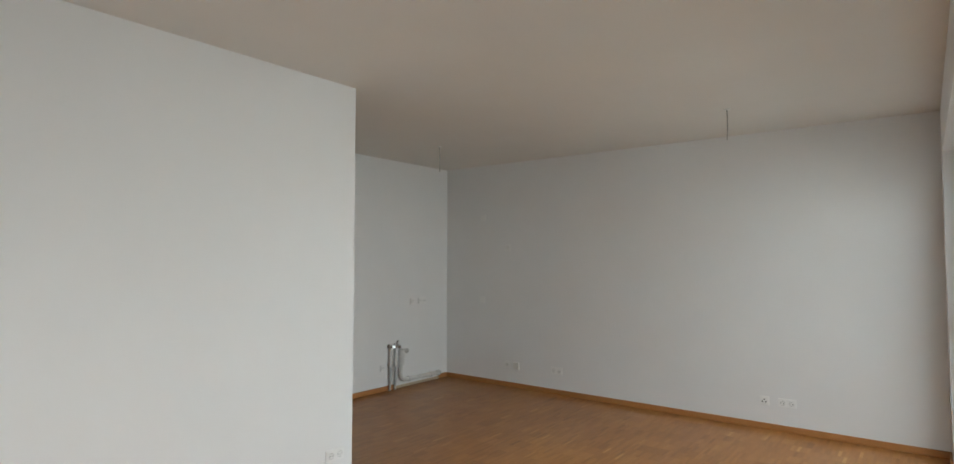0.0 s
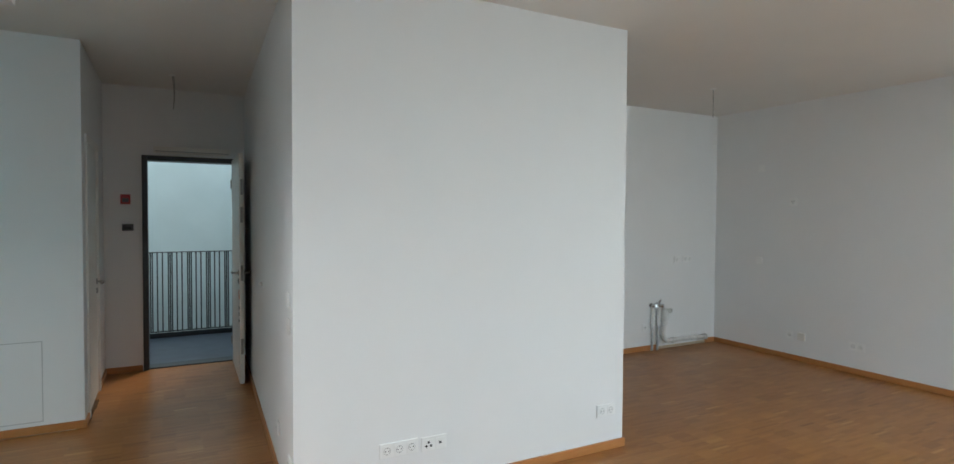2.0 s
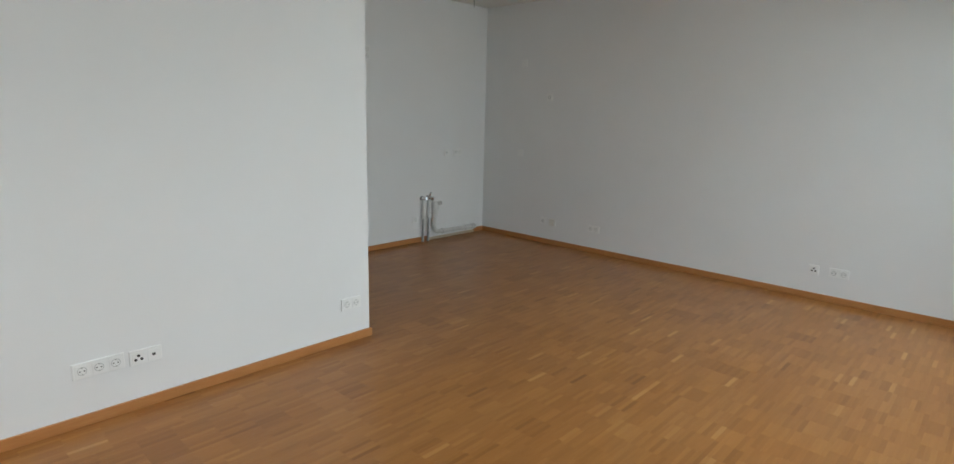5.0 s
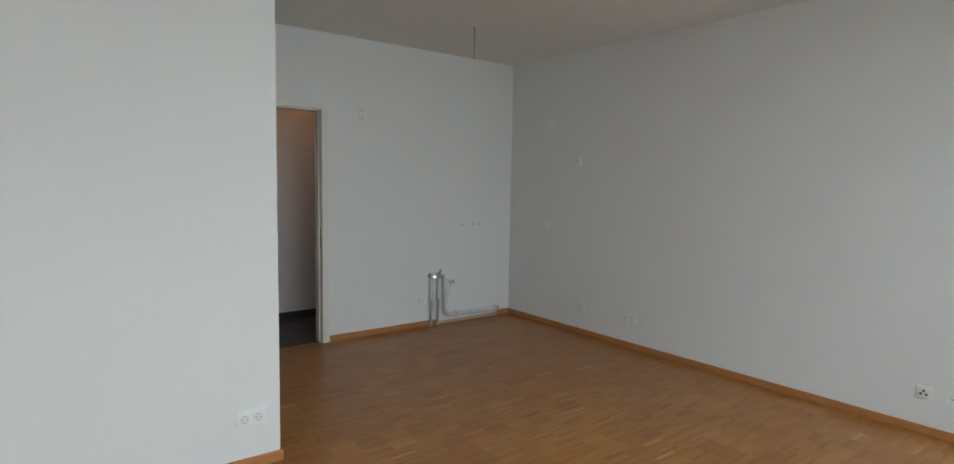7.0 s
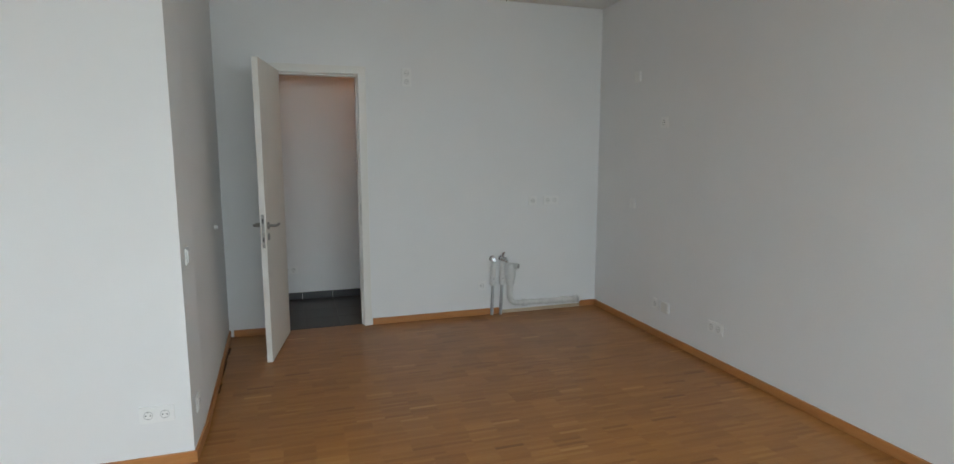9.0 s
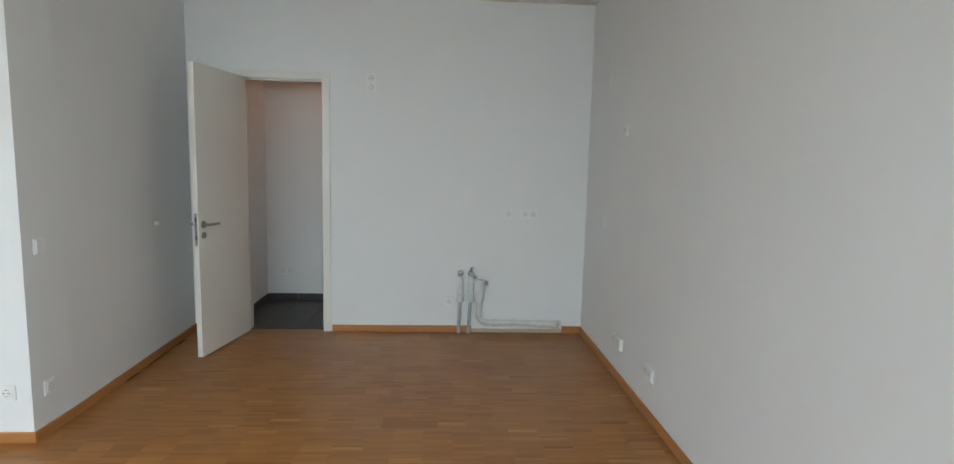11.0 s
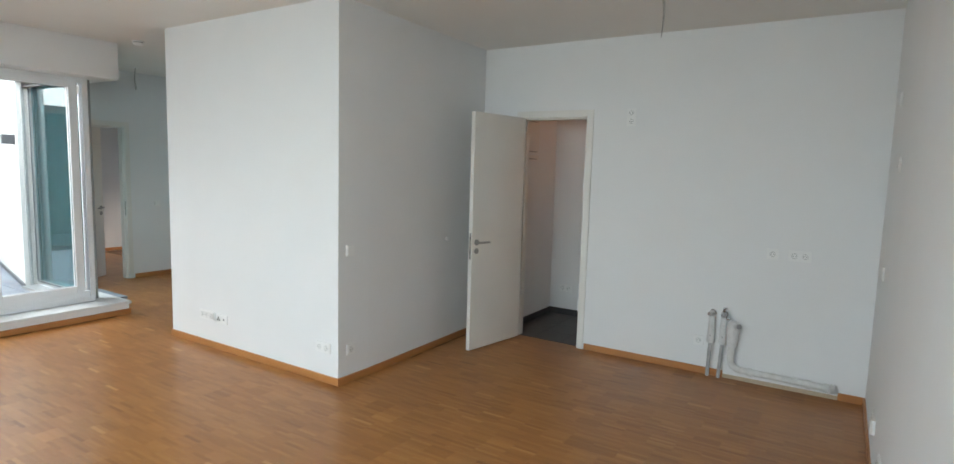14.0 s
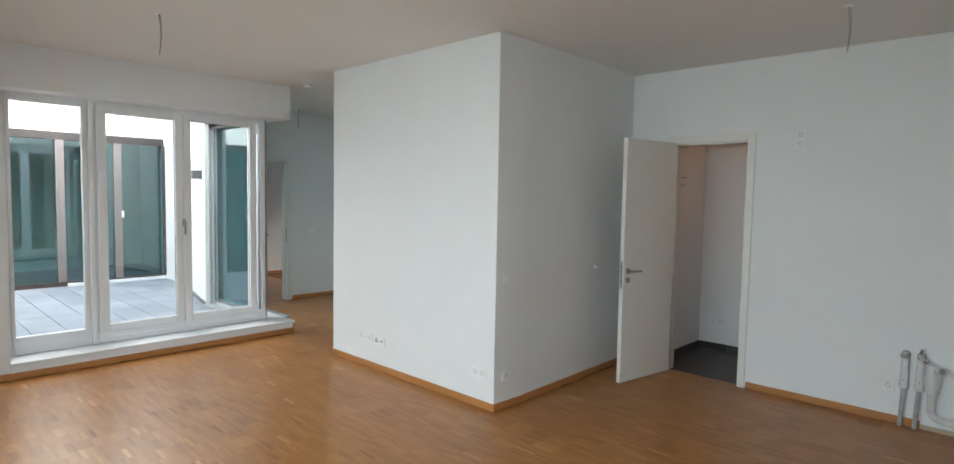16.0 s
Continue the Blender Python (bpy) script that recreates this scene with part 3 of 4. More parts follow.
plate(3, on_a(-1.606, 0.282), "triple white wall socket low on the white core wall", "socket", ["socket"] * 3)
plate(2, on_a(-1.398, 0.276), "white antenna and data outlet beside a triple socket", "socket", ["antenna", "data"])
plate(2, on_a(-0.150, 0.268), "double white wall socket near the wall's edge", "socket", ["socket"] * 2)
plate(1, on_b(0.110, 1.004), "white light switch on the grey-shaded core wall", "switch", ["switch"])
plate(1, on_b(0.118, 0.255), "single white wall socket below a light switch", "socket", ["socket"])
plate(1, on_hallside(0.125, 1.115), "white light switch on the hall side of the core", "switch", ["switch"])
plate(1, on_hallside(0.125, 0.980), "lower white light switch on the hall side of the core", "switch", ["switch"])
plate(1, on_hallside(0.62, 0.285), "white wall socket low on the hall side of the core", "socket", ["socket"])
plate(1, on_hallside(0.10, 0.262), "white wall socket at the hall edge of the core", "socket", ["socket"])
plate(2, on_k(1.465, 2.110), "two white sockets one above the other beside the door head", "socket", ["socket"] * 2, True)
plate(1, on_k(2.628, 1.045), "single white socket at worktop height", "socket", ["socket"])
plate(2, on_k(2.812, 1.045), "double white socket at worktop height", "socket", ["socket"] * 2)
plate(1, on_k(2.135, 0.275), "white socket beside the water pipes", "socket", ["socket"])
plate(1, on_r(1.363, 2.115), "small white outlet high on the long wall", "socket", ["blank"])
plate(1, on_r(0.972, 1.722), "single white socket on the long wall", "socket", ["socket"])
plate(1, on_r(1.376, 1.055), "white blank outlet on the long wall at worktop height", "socket", ["blank"])
plate(1, on_r(0.985, 0.268), "single white socket low on the long wall", "socket", ["socket"])
plate(2, on_r(0.281, 0.272), "double white socket low on the long wall", "socket", ["socket"] * 2)
plate(1, on_r(-1.945, 0.262), "single white antenna outlet low on the long wall", "socket", ["antenna"])
plate(2, on_r(-2.135, 0.262), "double white socket low on the long wall by the balcony", "socket", ["socket"] * 2)
plate(2, pose(0.46, 3.08, 0.31), "double white socket in the storeroom", "socket", ["socket"] * 2)
plate(1, pose(FX, 1.52, 1.02, 0, 0, 90), "white light switch at the end of the hall", "switch", ["switch"])


def junction_box(m):
    j = base("junction_box", m, "protruding white cooker connection box low on the wall", "junction box")
    bm = bmesh.new()
    box(bm, -0.042, -0.012, -0.042, 0.042, 0, 0.042, 0.003)
    part("back_box", bm, SOCKET, j)
    bm = bmesh.new()
    box(bm, -0.040, -0.026, -0.040, 0.040, -0.012, 0.040, 0.005)
    part("lid", bm, LACQUER, j)
    return j


junction_box(on_r(0.846, 0.268))


def door_stop(m):
    d = base("door_stop", m, "small white round door buffer on the wall", "door stop")
    bm = bmesh.new()
    rod(bm, (0, -0.012, 0), (0, 0, 0), 0.017)
    part("foot", bm, SOCKET, d, smooth=True)
    bm = bmesh.new()
    rod(bm, (0, -0.026, 0), (0, -0.012, 0), 0.012, 0.015)
    part("buffer", bm, PVC, d, smooth=True)


door_stop(pose(-0.010, 1.36, 0.985, 0, 0, 90))
door_stop(on_hallside(1.65, 1.03))


def lever(bm, at, side, towards):
    """A bent lever on a rose; side is the way out of the leaf along y, towards the way of the grip along x."""
    rod(bm, at @ Vector((0, 0, 0)), at @ Vector((0, side * 0.008, 0)), 0.026, None, 24)
    pts = [(0, side * 0.006, 0), (0, side * 0.040, 0), (towards * 0.008, side * 0.052, 0), (towards * 0.022, side * 0.057, 0),
           (towards * 0.075, side * 0.057, 0.0), (towards * 0.115, side * 0.055, -0.002), (towards * 0.128, side * 0.045, -0.004)]
    tube(bm, [at @ Vector(p) for p in pts], 0.0095, 12)


def escutcheon(bm, at, side):
    rod(bm, at, at + Vector((0, side * 0.008, 0)), 0.025, None, 24)
    box(bm, at.x - 0.004, at.y + side * 0.008, at.z - 0.011, at.x + 0.004, at.y + side * 0.012, at.z + 0.011, 0.002)


def leaf_door(name, m, width, height, label, grip, mat=DOORSKIN, plate_steel=True):
    """A flush leaf hinged at its local origin, running along +x, 40 mm thick towards +y. Both faces carry a lever."""
    d = base(name, m, label, "door")
    bm = bmesh.new()
    box(bm, 0.002, 0, 0.008, width, 0.040, height, 0.003)
    leaf = part("leaf", bm, mat, d)
    hx = width - 0.058
    for side, y in ((-1, 0.0), (1, 0.040)):
        bm = bmesh.new()
        lever(bm, Matrix.Translation((hx, y, grip)), side, -1)
        part("handle", bm, STEEL, leaf, "brushed steel lever handle", True)
        bm = bmesh.new()
        escutcheon(bm, Vector((hx, y, grip - 0.078)), side)
        part("keyhole_rose", bm, STEEL, leaf, "steel keyhole rosette", True)
    if plate_steel:
        bm = bmesh.new()
        box(bm, width - 0.002, 0.010, grip - 0.15, width + 0.002, 0.030, grip + 0.085, 0.0008)
        box(bm, width + 0.002, 0.013, grip - 0.012, width + 0.010, 0.027, grip + 0.016, 0.002)
        part("lock_plate", bm, STEEL, leaf, "steel lock faceplate")
        # lock slots are solid black patches in place of the shade inside
        for z0, z1 in ((grip - 0.105, grip - 0.075), (grip + 0.022, grip + 0.055)):
            bm = bmesh.new()
            box(bm, width + 0.0015, 0.015, z0, width + 0.003, 0.025, z1)
            part("lock_slot", bm, BLACK, leaf, "black patch toned as the shade in a faceplate slot")
    for z in (0.24, height - 0.24):
        bm = bmesh.new()
        rod(bm, (0.0, -0.008, z - 0.045), (0.0, -0.008, z + 0.045), 0.008, None, 14)
        part("hinge", bm, STEEL, d, "steel door hinge", True)
    return d


def casing(name, m, width, height, depth, label, trim=0.062, mat=LACQUER):
    """A lining with flat trims on both faces: opening 0..width along x, wall 0..depth along y."""
    c = base(name, m, label, "door frame", kind="structure")
    for side, y0, y1 in (("front", -0.014, 0.0), ("back", depth, depth + 0.014)):
        bm = bmesh.new()
        box(bm, -trim + 0.012, y0, 0, 0.012, y1, height + trim - 0.012, 0.003)
        box(bm, width - 0.012, y0, 0, width + trim - 0.012, y1, height + trim - 0.012, 0.003)
        box(bm, 0.012, y0, height - 0.012, width - 0.012, y1, height + trim - 0.012, 0.003)
        part("trim", bm, mat, c)
    bm = bmesh.new()
    box(bm, 0.0, 0, 0, 0.014, depth, height)
    box(bm, width - 0.014, 0, 0, width, depth, height)
    box(bm, 0.014, 0, height - 0.014, width - 0.014, depth, height)
    box(bm, 0.014, 0.042, 0, 0.026, depth - 0.002, height - 0.014)
    box(bm, width - 0.026, 0.042, 0, width - 0.014, depth - 0.002, height - 0.014)
    box(bm, 0.026, 0.042, height - 0.026, width - 0.026, depth - 0.002, height - 0.014)
    part("lining", bm, mat, c)
    bm = bmesh.new()
    box(bm, width - 0.0155, 0.012, 0.87, width - 0.0138, 0.032, 1.06)
    part("strike_plate", bm, STEEL, c, "steel strike plate")
    return c


# kitchen storeroom door, wide open
casing("door_frame_1", pose(DL, KY, 0), DR - DL, DT, 0.12, "white lacquered door frame of the storeroom")
hinge = Vector((DL + 0.030, KY - 0.016, 0))
swing = math.degrees(math.atan2(-0.70, -0.122))
leaf_door("storeroom_door", pose(hinge.x, hinge.y, 0, 0, 0, swing) @ Matrix.Translation((0, -0.025, 0)), 0.705, 2.125,
          "open white flush door leaf with steel lever handle", 0.985)

# closed door in the hall
casing("door_frame_2", pose(HX, HD0, 0, 0, 0, 90), HD1 - HD0, HDT, 0.12, "white lacquered door frame in the hall")
leaf_door("hall_door", pose(HX - 0.002, HD0 + 0.014, 0, 0, 0, 90), HD1 - HD0 - 0.028, HDT - 0.018, "closed white flush door with steel lever handle", 0.97, plate_steel=False)

# open door at the end of the hall
casing("door_frame_3", pose(FX, F0, 0, 0, 0, 90), F1 - F0, FT, 0.13, "white lacquered door frame at the hall's end")
leaf_door("bedroom_door", pose(FX - 0.13, F0 + 0.02, 0, 0, 0, 123), 0.60, FT - 0.02, "white flush door swung open into the far room", 0.96)


def entrance():
    fr = base("door_frame_4", pose(E0, EY, 0), "anthracite steel frame of the apartment entrance", "door frame", kind="structure")
    w = E1 - E0
    bm = bmesh.new()
    box(bm, -0.004, -0.016, 0, 0.045, 0.19, ET + 0.004, 0.004)
    box(bm, w - 0.045, -0.016, 0, w + 0.004, 0.19, ET + 0.004, 0.004)
    box(bm, 0.045, -0.016, ET - 0.045, w - 0.045, 0.19, ET + 0.004, 0.004)
    part("frame", bm, DARKFRAME, fr)
    bm = bmesh.new()
    box(bm, 0.045, 0.02, -0.004, w - 0.045, 0.19, 0.012, 0.003)
    part("threshold", bm, DARKFRAME, fr)
    d = leaf_door("entrance_door", pose(E1 - 0.05, EY - 0.03, 0, 0, 0, -91.5) @ Matrix.Translation((0, -0.020, 0)), 0.92, ET - 0.02,
                  "heavy white apartment door standing wide open", 1.02, plate_steel=False)
    leaf = d.children[0]
    bm = bmesh.new()
    for z in (0.35, 1.02, 1.55, 1.80):
        box(bm, 0.918, 0.010, z - 0.07, 0.922, 0.032, z + 0.07, 0.001)
    part("lock_plate", bm, STEEL, leaf, "steel multi-point lock plates")
    bm = bmesh.new()
    box(bm, 0.85, -0.003, 0.78, 0.89, 0.0, 0.86)
    part("sticker", bm, ORANGE, leaf, "small orange sticker")
    for z in (0.70, 0.64, 0.58):
        bm = bmesh.new()
        box(bm, 0.845, -0.003, z - 0.012, 0.89, 0.0, z + 0.012)
        part("sticker", bm, GREYBOX, leaf, "small dark sticker")
    cl = base("door_closer", pose(E0 + 0.10, EY, ET + 0.03), "slim white door closer rail over the entrance", "door closer")
    bm = bmesh.new()
    box(bm, 0, -0.045, 0, 0.70, 0, 0.062, 0.006)
    part("housing", bm, LACQUER, cl)
    # slot drawn as a raised grey strip with its shade painted in
    bm = bmesh.new()
    box(bm, 0.02, -0.050, 0.012, 0.68, -0.045, 0.020, 0.001)
    part("slot", bm, SHADOWGAP, cl)


entrance()


def alarm_box(m, mat, label, category, w, h):
    a = base("call_point" if mat is RED else "intercom", m, label, category)
    bm = bmesh.new()
    box(bm, -w / 2, -0.022, -h / 2, w / 2, 0, h / 2, 0.005)
    part("housing", bm, mat, a)
    bm = bmesh.new()
    box(bm, -w * 0.32, -0.025, -h * 0.3, w * 0.32, -0.022, h * 0.12, 0.002)
    part("front_plate", bm, GREYBOX if mat is RED else BLACK, a)


alarm_box(pose(-3.067, EY, 1.692), RED, "red plastic alarm call point by the entrance", "alarm", 0.085, 0.095)
alarm_box(pose(-3.049, EY, 1.419), GREYBOX, "dark grey intercom plate by the entrance", "intercom", 0.095, 0.065)


def access_flap():
    a = base("access_flap", pose(-4.06, HY, 0.09), "white painted access flap set in the hall wall", "flap", kind="structure")
    bm = bmesh.new()
    box(bm, 0, -0.004, 0, 0.56, 0, 0.56, 0.002)
    part("panel", bm, PAINT, a)
    bm = bmesh.new()
    ring_y(bm, -0.0025, 0, -0.006, 0.566, -0.006, 0.566, 0.006, 0)
    part("joint", bm, RECESS, a)


access_flap()


def fuse_panel():
    a = base("fuse_panel", pose(0.265, 2.28, 1.74, 0, 0, 90), "white painted fuse box doors in the storeroom wall", "fuse box")
    for z0, z1 in ((0.0, 0.055), (0.075, 0.42)):
        bm = bmesh.new()
        box(bm, 0, -0.012, z0, 0.34, 0, z1, 0.003)
        door = part("flap", bm, LACQUER, a)
        # slots are raised grey strips; the shade in them is painted
        bm = bmesh.new()
        box(bm, 0.05, -0.014, z0 + 0.010, 0.29, -0.012, z0 + 0.018)
        part("slot", bm, SHADOWGAP, door)
        if z1 - z0 > 0.2:
            bm = bmesh.new()
            box(bm, 0.05, -0.014, z1 - 0.026, 0.29, -0.012, z1 - 0.018)
            part("slot", bm, SHADOWGAP, door)


fuse_panel()


def bare_bulb(x, y):
    b = base("bare_bulb", pose(x, y, H), "bare warm bulb on the storeroom ceiling", "lamp")
    bm = bmesh.new()
    rod(bm, (0, 0, -0.05), (0, 0, 0), 0.02, 0.03)
    part("holder", bm, SOCKET, b, smooth=True)
    m, n, l, p = nodes_of("bulb_glow")
    p.inputs["Emission Color"].default_value = (1.0, 0.45, 0.20, 1)
    p.inputs["Emission Strength"].default_value = 20.0
    bm = bmesh.new()
    ball(bm, (0, 0, -0.085), 0.035, (1, 1, 1.2))
    part("bulb", bm, m, b, "glowing warm glass bulb", True)


bare_bulb(1.55, 2.62)

# ---- water pipes ----


def water_pipe(x, lean, valve_turn):
    w = base("water_pipe", pose(x, KY, 0), "capped water riser with white insulation and chrome valve", "pipe", "kitchen water pipes")
    bm = bmesh.new()
    tube(bm, [(lean * (1 - u) * 0.5, -0.036, u * 0.32) for u in (0, 0.2, 0.4, 0.6, 0.8, 1)], 0.0145, 16)
    part("riser", bm, GREYPIPE, w, "grey composite pipe", True)
    bm = bmesh.new()
    rings = [(0.282, 0.0285), (0.292, 0.0315), (0.312, 0.0315), (0.335, 0.0290), (0.400, 0.0262), (0.455, 0.0235), (0.490, 0.0215), (0.500, 0.0180)]
    lathe(bm, [((0, -0.036, z), r) for z, r in rings])
    part("insulation", bm, FOAM, w, "white foam pipe insulation", True)
    bm = bmesh.new()
    rod(bm, (0.0, -0.0655, 0.345), (0.0, -0.0600, 0.345), 0.0045, None, 10)
    part("foam_pin", bm, GREYBOX, w, "dark pin in the insulation", True)
    bm = bmesh.new()
    rod(bm, (0, -0.034, 0.495), (0, -0.034, 0.530), 0.0145)
    rod(bm, (0, -0.078, 0.524), (0, 0.0, 0.524), 0.0115)
    rod(bm, (0, -0.004, 0.524), (0, 0.0, 0.524), 0.027)
    ball(bm, (0, -0.042, 0.526), 0.023)
    part("valve_body", bm, CHROME, w, "chrome angle valve", True)
    bm = bmesh.new()
    rod(bm, (0, -0.078, 0.524), (valve_turn * 0.012, -0.104, 0.529), 0.020, 0.016, 8)
    part("valve_knob", bm, CHROME, w, "", True)
    return w


water_pipe(2.232, -0.02, -1)
second = water_pipe(2.322, -0.03, 1)
bm = bmesh.new()
rod(bm, (0.0, -0.04, 0.540), (0.004, -0.05, 0.580), 0.012)
rod(bm, (-0.006, -0.048, 0.578), (0.022, -0.052, 0.584), 0.007)
rod(bm, (0.022, -0.05, 0.507), (0.048, -0.06, 0.497), 0.013)
ball(bm, (0.030, -0.055, 0.503), 0.016)
part("second_tap", bm, CHROME, second, "small chrome appliance tap", True)


def waste_pipe():
    w = base("waste_pipe", pose(2.392, KY, 0.010), "white plastic sink waste pipe with elbow and end cap", "pipe")
    bm = bmesh.new()
    pts = [(0, -0.05, 0.33), (0, -0.05, 0.22), (0.0, -0.05, 0.165)]
    pts += [(0.075 - 0.075 * math.cos(a), -0.05, 0.165 - 0.075 * math.sin(a)) for a in (radians(15 * k) for k in range(1, 7))]
    pts += [(0.18, -0.05, 0.088), (0.68, -0.05, 0.080)]
    tube(bm, pts, 0.026, 18)
    part("pipe", bm, WASTE, w, smooth=True)
    bm = bmesh.new()
    rings = [(0.270, 0.030), (0.278, 0.037), (0.312, 0.040), (0.330, 0.046), (0.385, 0.049), (0.425, 0.050), (0.452, 0.044), (0.470, 0.030)]
    lathe(bm, [((0.03 * (z - 0.27), -0.055, z), r) for z, r in rings])
    part("trap", bm, FOAM, w, "wrapped white trap connector", True)
    bm = bmesh.new()
    tube(bm, [(0.010, -0.060, 0.425), (0.024, -0.078, 0.440), (0.040, -0.098, 0.448), (0.054, -0.116, 0.452)], 0.027, 16)
    part("elbow", bm, WASTE, w, "", True)
    # closed grey disc; the shade of the hollow end is in its colour
    bm = bmesh.new()
    rod(bm, (0.053, -0.115, 0.452), (0.057, -0.120, 0.453), 0.020)
    part("open_end", bm, SHADOWGAP, w, "grey disc toned as the shade in an open pipe end", True)
    for z0 in (0.300, 0.345, 0.395):
        bm = bmesh.new()
        rod(bm, (0.002, -0.055, z0), (0.004, -0.055, z0 + 0.006), 0.0435 + 0.05 * (z0 - 0.30), 0.0445 + 0.05 * (z0 - 0.30))
        part("wrap_fold", bm, WASTE, w, "", True)
    for x in (0.13, 0.53, 0.65):
        bm = bmesh.new()
        rod(bm, (x, -0.05, 0.088 - 0.016 * (x - 0.13)), (x + 0.035, -0.05, 0.087 - 0.016 * (x - 0.13)), 0.033)
        part("collar", bm, WASTE, w, "", True)
    bm = bmesh.new()
    rod(bm, (0.695, -0.05, 0.080), (0.72, -0.05, 0.080), 0.036, 0.030)
    part("end_cap", bm, WASTE, w, "", True)
    for x in (0.15, 0.55):
        bm = bmesh.new()
        rod(bm, (x, -0.05, 0.07), (x, 0.0, 0.07), 0.006, None, 10)
        part("bracket", bm, STEEL, w, "steel pipe clamp", True)
    return w


waste_pipe()

# ---- balcony windows ----
bw = base("window_4", Matrix.Identity(4), "tall white plastic balcony windows with steel handles", "window", kind="structure")
bm = bmesh.new()
ring_y(bm, WY - 0.19, WY - 0.12, WX0, WX1, 0.02, WT, 0.06)
part("window_frame", bm, PVC, bw)
cuts = [WX0 + 0.05, -0.62, 0.50, 1.62, WX1 - 0.05]
for a, b in zip(cuts, cuts[1:]):
    bm = bmesh.new()
    ring_y(bm, WY - 0.18, WY - 0.095, a + 0.003, b - 0.003, 0.07, WT - 0.05, 0.08, 0.006)
    sash = part("sash", bm, PVC, bw)
    pane(sash, a + 0.075, WY - 0.145, 0.145, b - 0.075, WY - 0.125, WT - 0.125)
    window_handle(sash, (b - 0.045, WY - 0.095, 1.10), radians(90))

# ---- stairwell ----
SX0, SX1, SY1 = -4.6, -0.6, 6.6
STAIRS = "pale blue-white stairwell wall lit from above"
boxes("wall_stairwell_back", STAIRWALL, [(SX0, SY1, -3.2, SX1, SY1 + 0.2, 4.6)], STAIRS, category="wall")
boxes("wall_stairwell_west", STAIRWALL, [(SX0 - 0.2, EY + 0.19, -3.2, SX0, SY1 + 0.2, 4.6)], STAIRS, category="wall")
boxes("wall_stairwell_east", STAIRWALL, [(SX1, EY + 0.19, -3.2, SX1 + 0.2, SY1 + 0.2, 4.6)], STAIRS, category="wall")
doorway_wall("wall_stairwell_front", STAIRWALL, "x", SX0, SX1, EY + 0.19, EY + 0.25, E0, E1, ET, STAIRS, -3.2, 4.6)
boxes("stairwell_floor", STAIRFLOOR, [(SX0, EY + 0.02, -0.25, SX1, 5.42, -0.012), (SX0, EY + 0.25, -3.3, SX1, SY1, -3.2)],
      "blue-grey stone landing floor with scuffs", category="floor")


def stair_rail():
    r = base("stair_railing", pose(SX0, 5.28, -0.012), "black steel stair railing with grouped bars", "railing")
    length = SX1 - SX0
    bm = bmesh.new()
    box(bm, 0, -0.02, 1.075, length, 0.02, 1.085, 0.002)
    part("top_rail", bm, RAIL, r)
    bm = bmesh.new()
    box(bm, 0, -0.015, 0.075, length, 0.015, 0.087, 0.002)
    part("bottom_rail", bm, RAIL, r)
    bm = bmesh.new()
    box(bm, 0, 0.02, -0.05, length, 0.032, 0.06, 0.002)
    part("edge_strip", bm, RAIL, r)
    bm = bmesh.new()
    box(bm, -0.0075, -0.0075, 0.087, 0.0075, 0.0075, 1.075, 0.001)
    first = None
    x = 0.03
    k = 0
    while x < length - 0.02:
        if first is None:
            first = part("bar", bm, RAIL, r)
            first.location.x = x
        else:
            b = first.copy()
            scene.collection.objects.link(b)
            b.location.x = x
        x += (0.057, 0.065, 0.021, 0.021, 0.054)[k % 5]
        k += 1
    for px in (0.02, length / 3, 2 * length / 3, length - 0.02):
        bm = bmesh.new()
        box(bm, px - 0.012, -0.012, 0.0, px + 0.012, 0.012, 1.075, 0.002)
        part("post", bm, RAIL, r)


stair_rail()

# ---- pieces: tiles, pavers, parquet ----
closet = boxes("closet_floor", GROUT, [(0.265, KY + 0.05, -0.12, 1.9, 3.08, -0.009)], "dark slate tiled storeroom floor", category="floor")


def slab_mesh(name, w, d, h, bev, mat):
    bm = bmesh.new()
    a, b = w / 2, d / 2
    lo = [bm.verts.new(p) for p in ((-a, -b, 0), (a, -b, 0), (a, b, 0), (-a, b, 0))]
    mid = [bm.verts.new(p) for p in ((-a, -b, h - bev), (a, -b, h - bev), (a, b, h - bev), (-a, b, h - bev))]
    a, b = a - bev, b - bev
    top = [bm.verts.new(p) for p in ((-a, -b, h), (a, -b, h), (a, b, h), (-a, b, h))]
    for u, v in ((lo, mid), (mid, top)):
        for i in range(4):
            bm.faces.new((u[i], u[(i + 1) % 4], v[(i + 1) % 4], v[i]))
    bm.faces.new(top)
    me = bpy.data.meshes.new(name)
    bm.to_mesh(me)
    bm.free()
    me.materials.append(mat)
    return me


def piece(name, mesh, parent, x, y, z, turn=0.0):
    ob = new(name, mesh)
    ob.parent = parent
    ob.location = (x, y, z)
    ob.rotation_euler.z = turn
    return ob


tile_mesh = slab_mesh("tile", 0.297, 0.297, 0.010, 0.001, TILE)
for i in range(6):
    for j in range(4):
        piece("tile", tile_mesh, closet, 0.42 + 0.30 * i, KY + 0.205 + 0.30 * j, -0.008)
skirt_mesh = slab_mesh("skirting_tile", 0.297, 0.07, 0.010, 0.001, TILE)
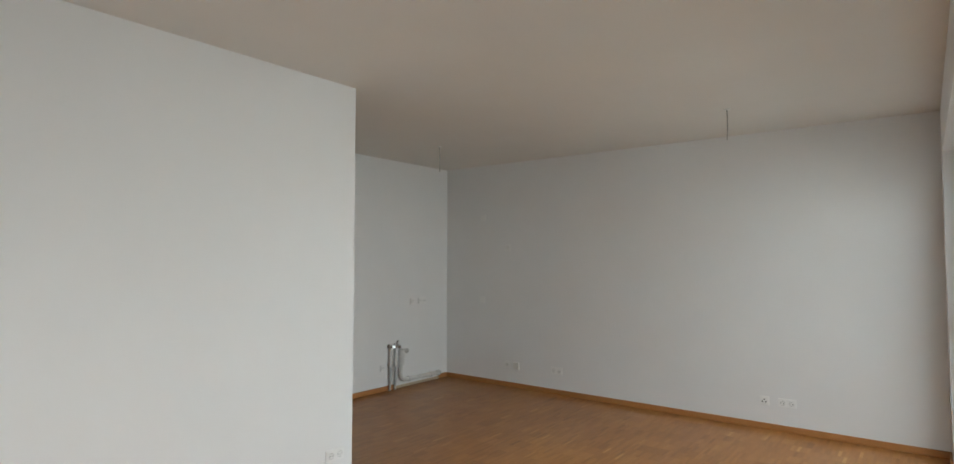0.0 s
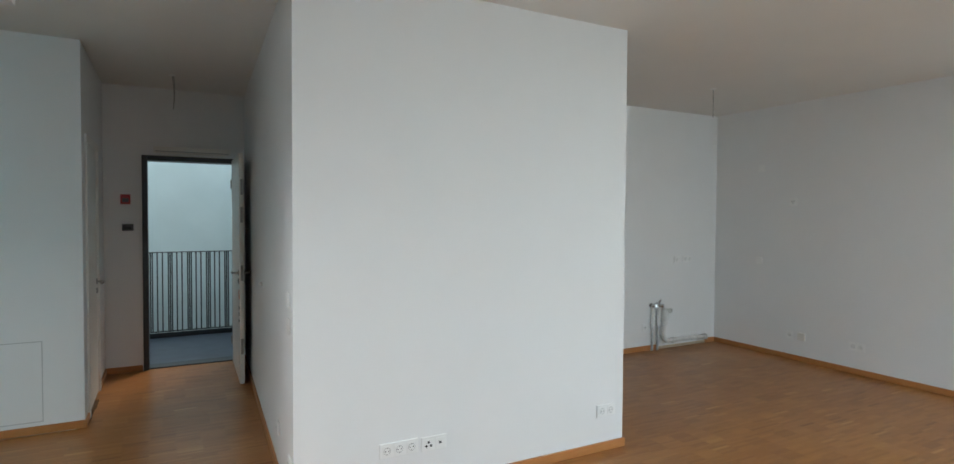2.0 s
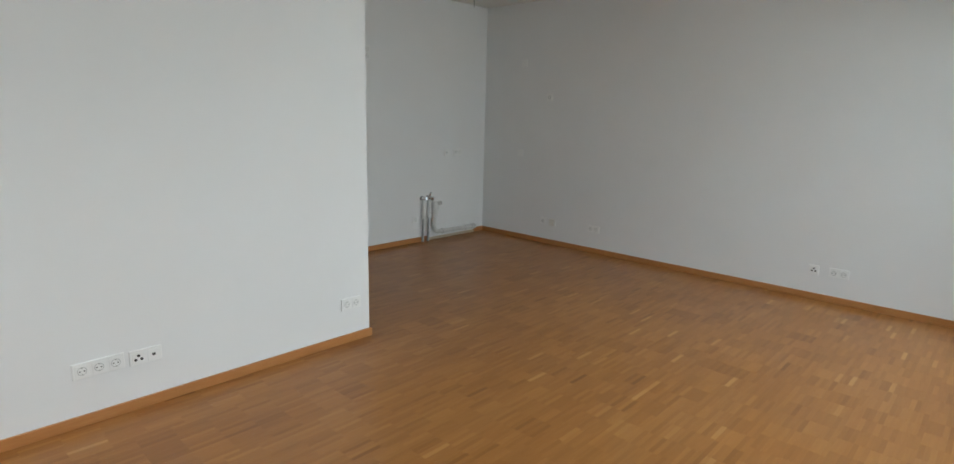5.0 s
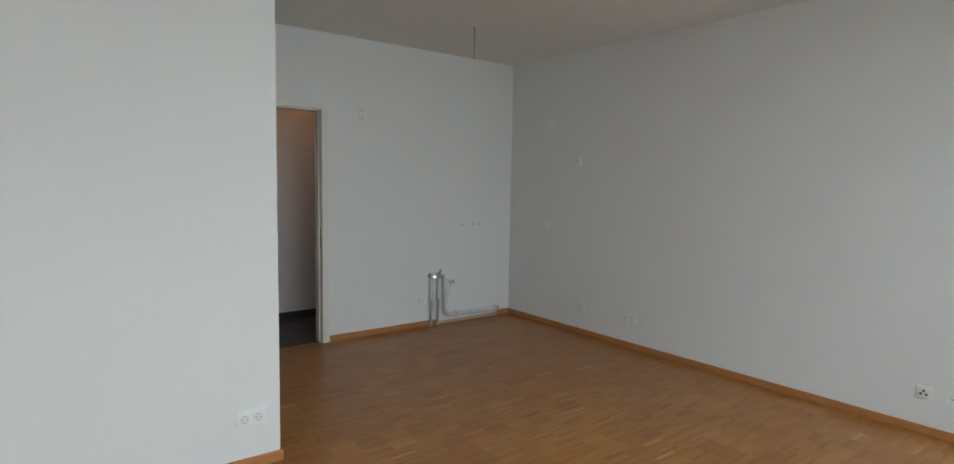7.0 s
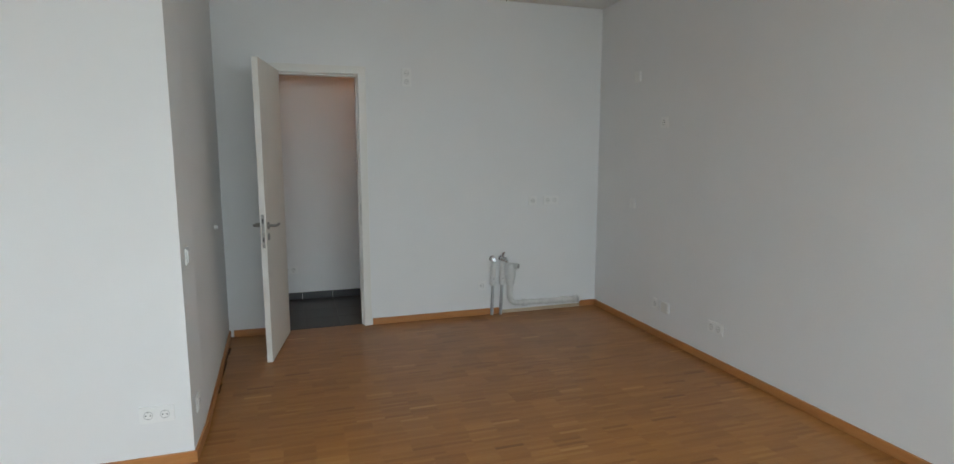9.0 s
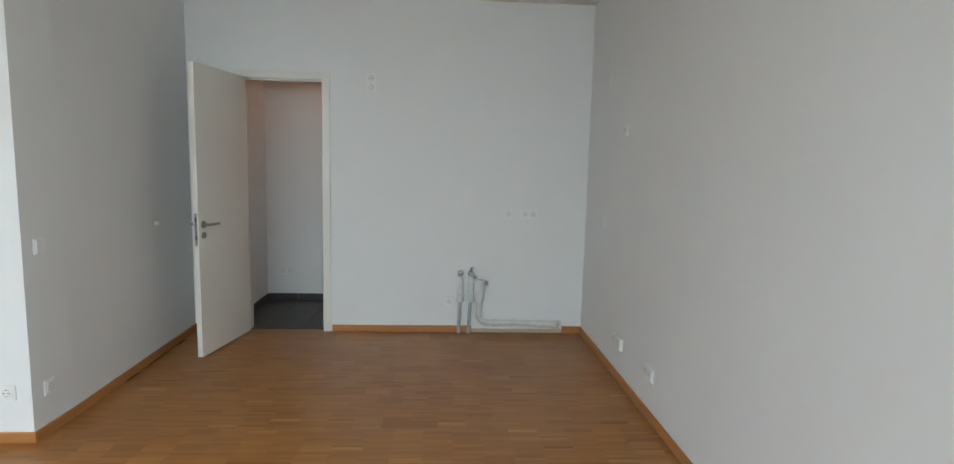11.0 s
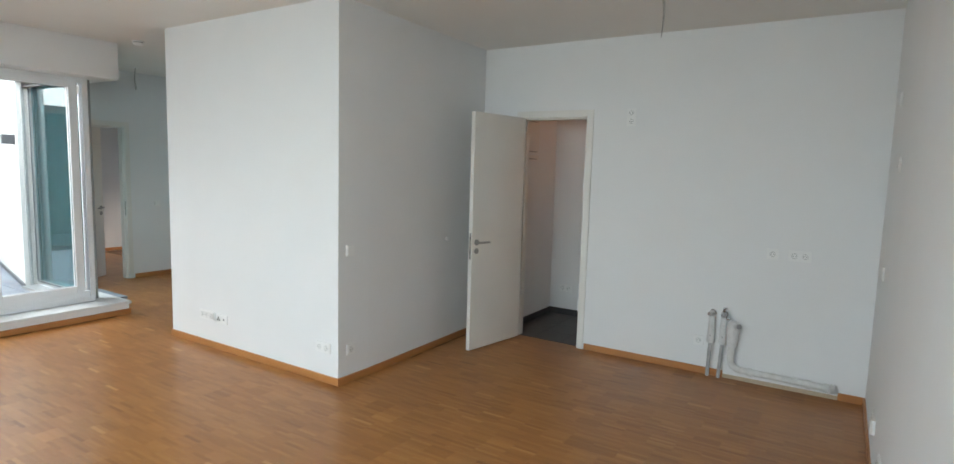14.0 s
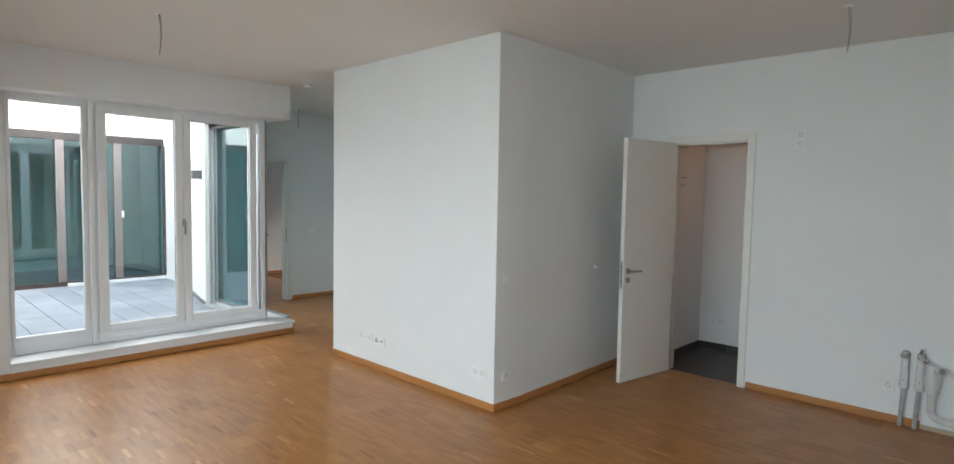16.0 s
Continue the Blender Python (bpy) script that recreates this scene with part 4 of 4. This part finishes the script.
for i in range(6):
    s = piece("skirting_tile", skirt_mesh, closet, 0.42 + 0.30 * i, 3.08, 0.037)
    s.rotation_euler = (radians(90), 0, 0)
for j in range(4):
    s = piece("skirting_tile", skirt_mesh, closet, 0.265, KY + 0.205 + 0.30 * j, 0.037)
    s.rotation_euler = (radians(90), 0, radians(90))

paver_mesh = slab_mesh("paver", 0.596, 0.296, 0.03, 0.003, PAVER)
for i in range(7):
    for j in range(-2, 12):
        piece("paver", paver_mesh, pave, -3.66 - 0.30 - 0.60 * i, CY1 - 0.16 - 0.15 - 0.30 * j, 0.07 + random.uniform(-0.001, 0.001))

# parquet fingers run along x, in groups of rows that share their butt joints
FL, FW, EASE = 0.158, 0.0236, 0.0004


def finger_shape(xc, yc, top, k):
    """Corners and faces of one finger with eased upper edges; k is its first corner's number."""
    rings = ((0.0, top - 0.010), (0.0, top - EASE / 2), (EASE, top))
    points = []
    for inset, z in rings:
        a, b = FL / 2 - inset, FW / 2 - inset
        points += [(xc - a, yc - b, z), (xc + a, yc - b, z), (xc + a, yc + b, z), (xc - a, yc + b, z)]
    sides = [(k + r + i, k + r + (i + 1) % 4, k + r + 4 + (i + 1) % 4, k + r + 4 + i) for r in (0, 4) for i in range(4)]
    return points, [(k + 8, k + 9, k + 10, k + 11)] + sides


def toned(mesh, values):
    """Stores each face's wood tone, 0 dark to 1 light."""
    mesh.attributes.new("tone", 'FLOAT', 'FACE').data.foreach_set("value", values)
    mesh.materials.append(PARQUET)
    return mesh


TONES = 12
finger_meshes = []
for k in range(TONES):
    corners, sides = finger_shape(0.0, 0.0, 0.010, 0)
    finger_mesh = bpy.data.meshes.new("finger")
    finger_mesh.from_pydata(corners, [], sides)
    finger_meshes.append(toned(finger_mesh, [k / (TONES - 1)] * len(sides)))
rng = random.Random(7)
verts, faces, tones = [], [], []
y, left, offset, block = WY - 0.26, 0, 0.0, {}
while y < EY + 0.02:
    yc = y + FW / 2
    if left == 0:
        left = rng.choice((4, 5, 6, 6, 7, 12))
        offset = (offset + rng.choice((0.05, -0.05, 0.45, 0.5, 0.55)) * FL) % FL
        block = {}
    left -= 1
    if yc < 0.02:
        spans = [(PX - 0.02, RX + 0.02)]
    elif yc < KY + 0.045:
        spans = [(FX - 2.8, BL + 0.14), (-0.05, RX + 0.02)]
    else:
        spans = [(HX - 0.05, -1.9)]
    for xa, xb in spans:
        x = math.floor(xa / FL) * FL + offset - FL
        while x < xb:
            xc = x + FL / 2
            lift = -0.010 + rng.uniform(-0.00005, 0.00005)
            board = block.setdefault(round(x / FL), rng.gauss(0.5, 0.08))
            shade = min(1.0, max(0.0, board + rng.gauss(0.0, 0.11) + (rng.random() < 0.025) * rng.choice((-0.3, 0.35))))
            if -0.30 < xc < 0.85 and -2.25 < yc < -1.30:
                piece("finger", finger_meshes[round(shade * (TONES - 1))], floor, xc, yc, lift)
            elif xc > xa:
                corners, sides = finger_shape(xc, yc, lift + 0.010, len(verts))
                verts += corners
                faces += sides
                tones += [shade] * len(sides)
            x += FL
    y += FW
me = bpy.data.meshes.new("fingers")
me.from_pydata(verts, [], faces)
rest = new("fingers", toned(me, tones))
rest.parent = floor
rest["kind"] = "stuff"
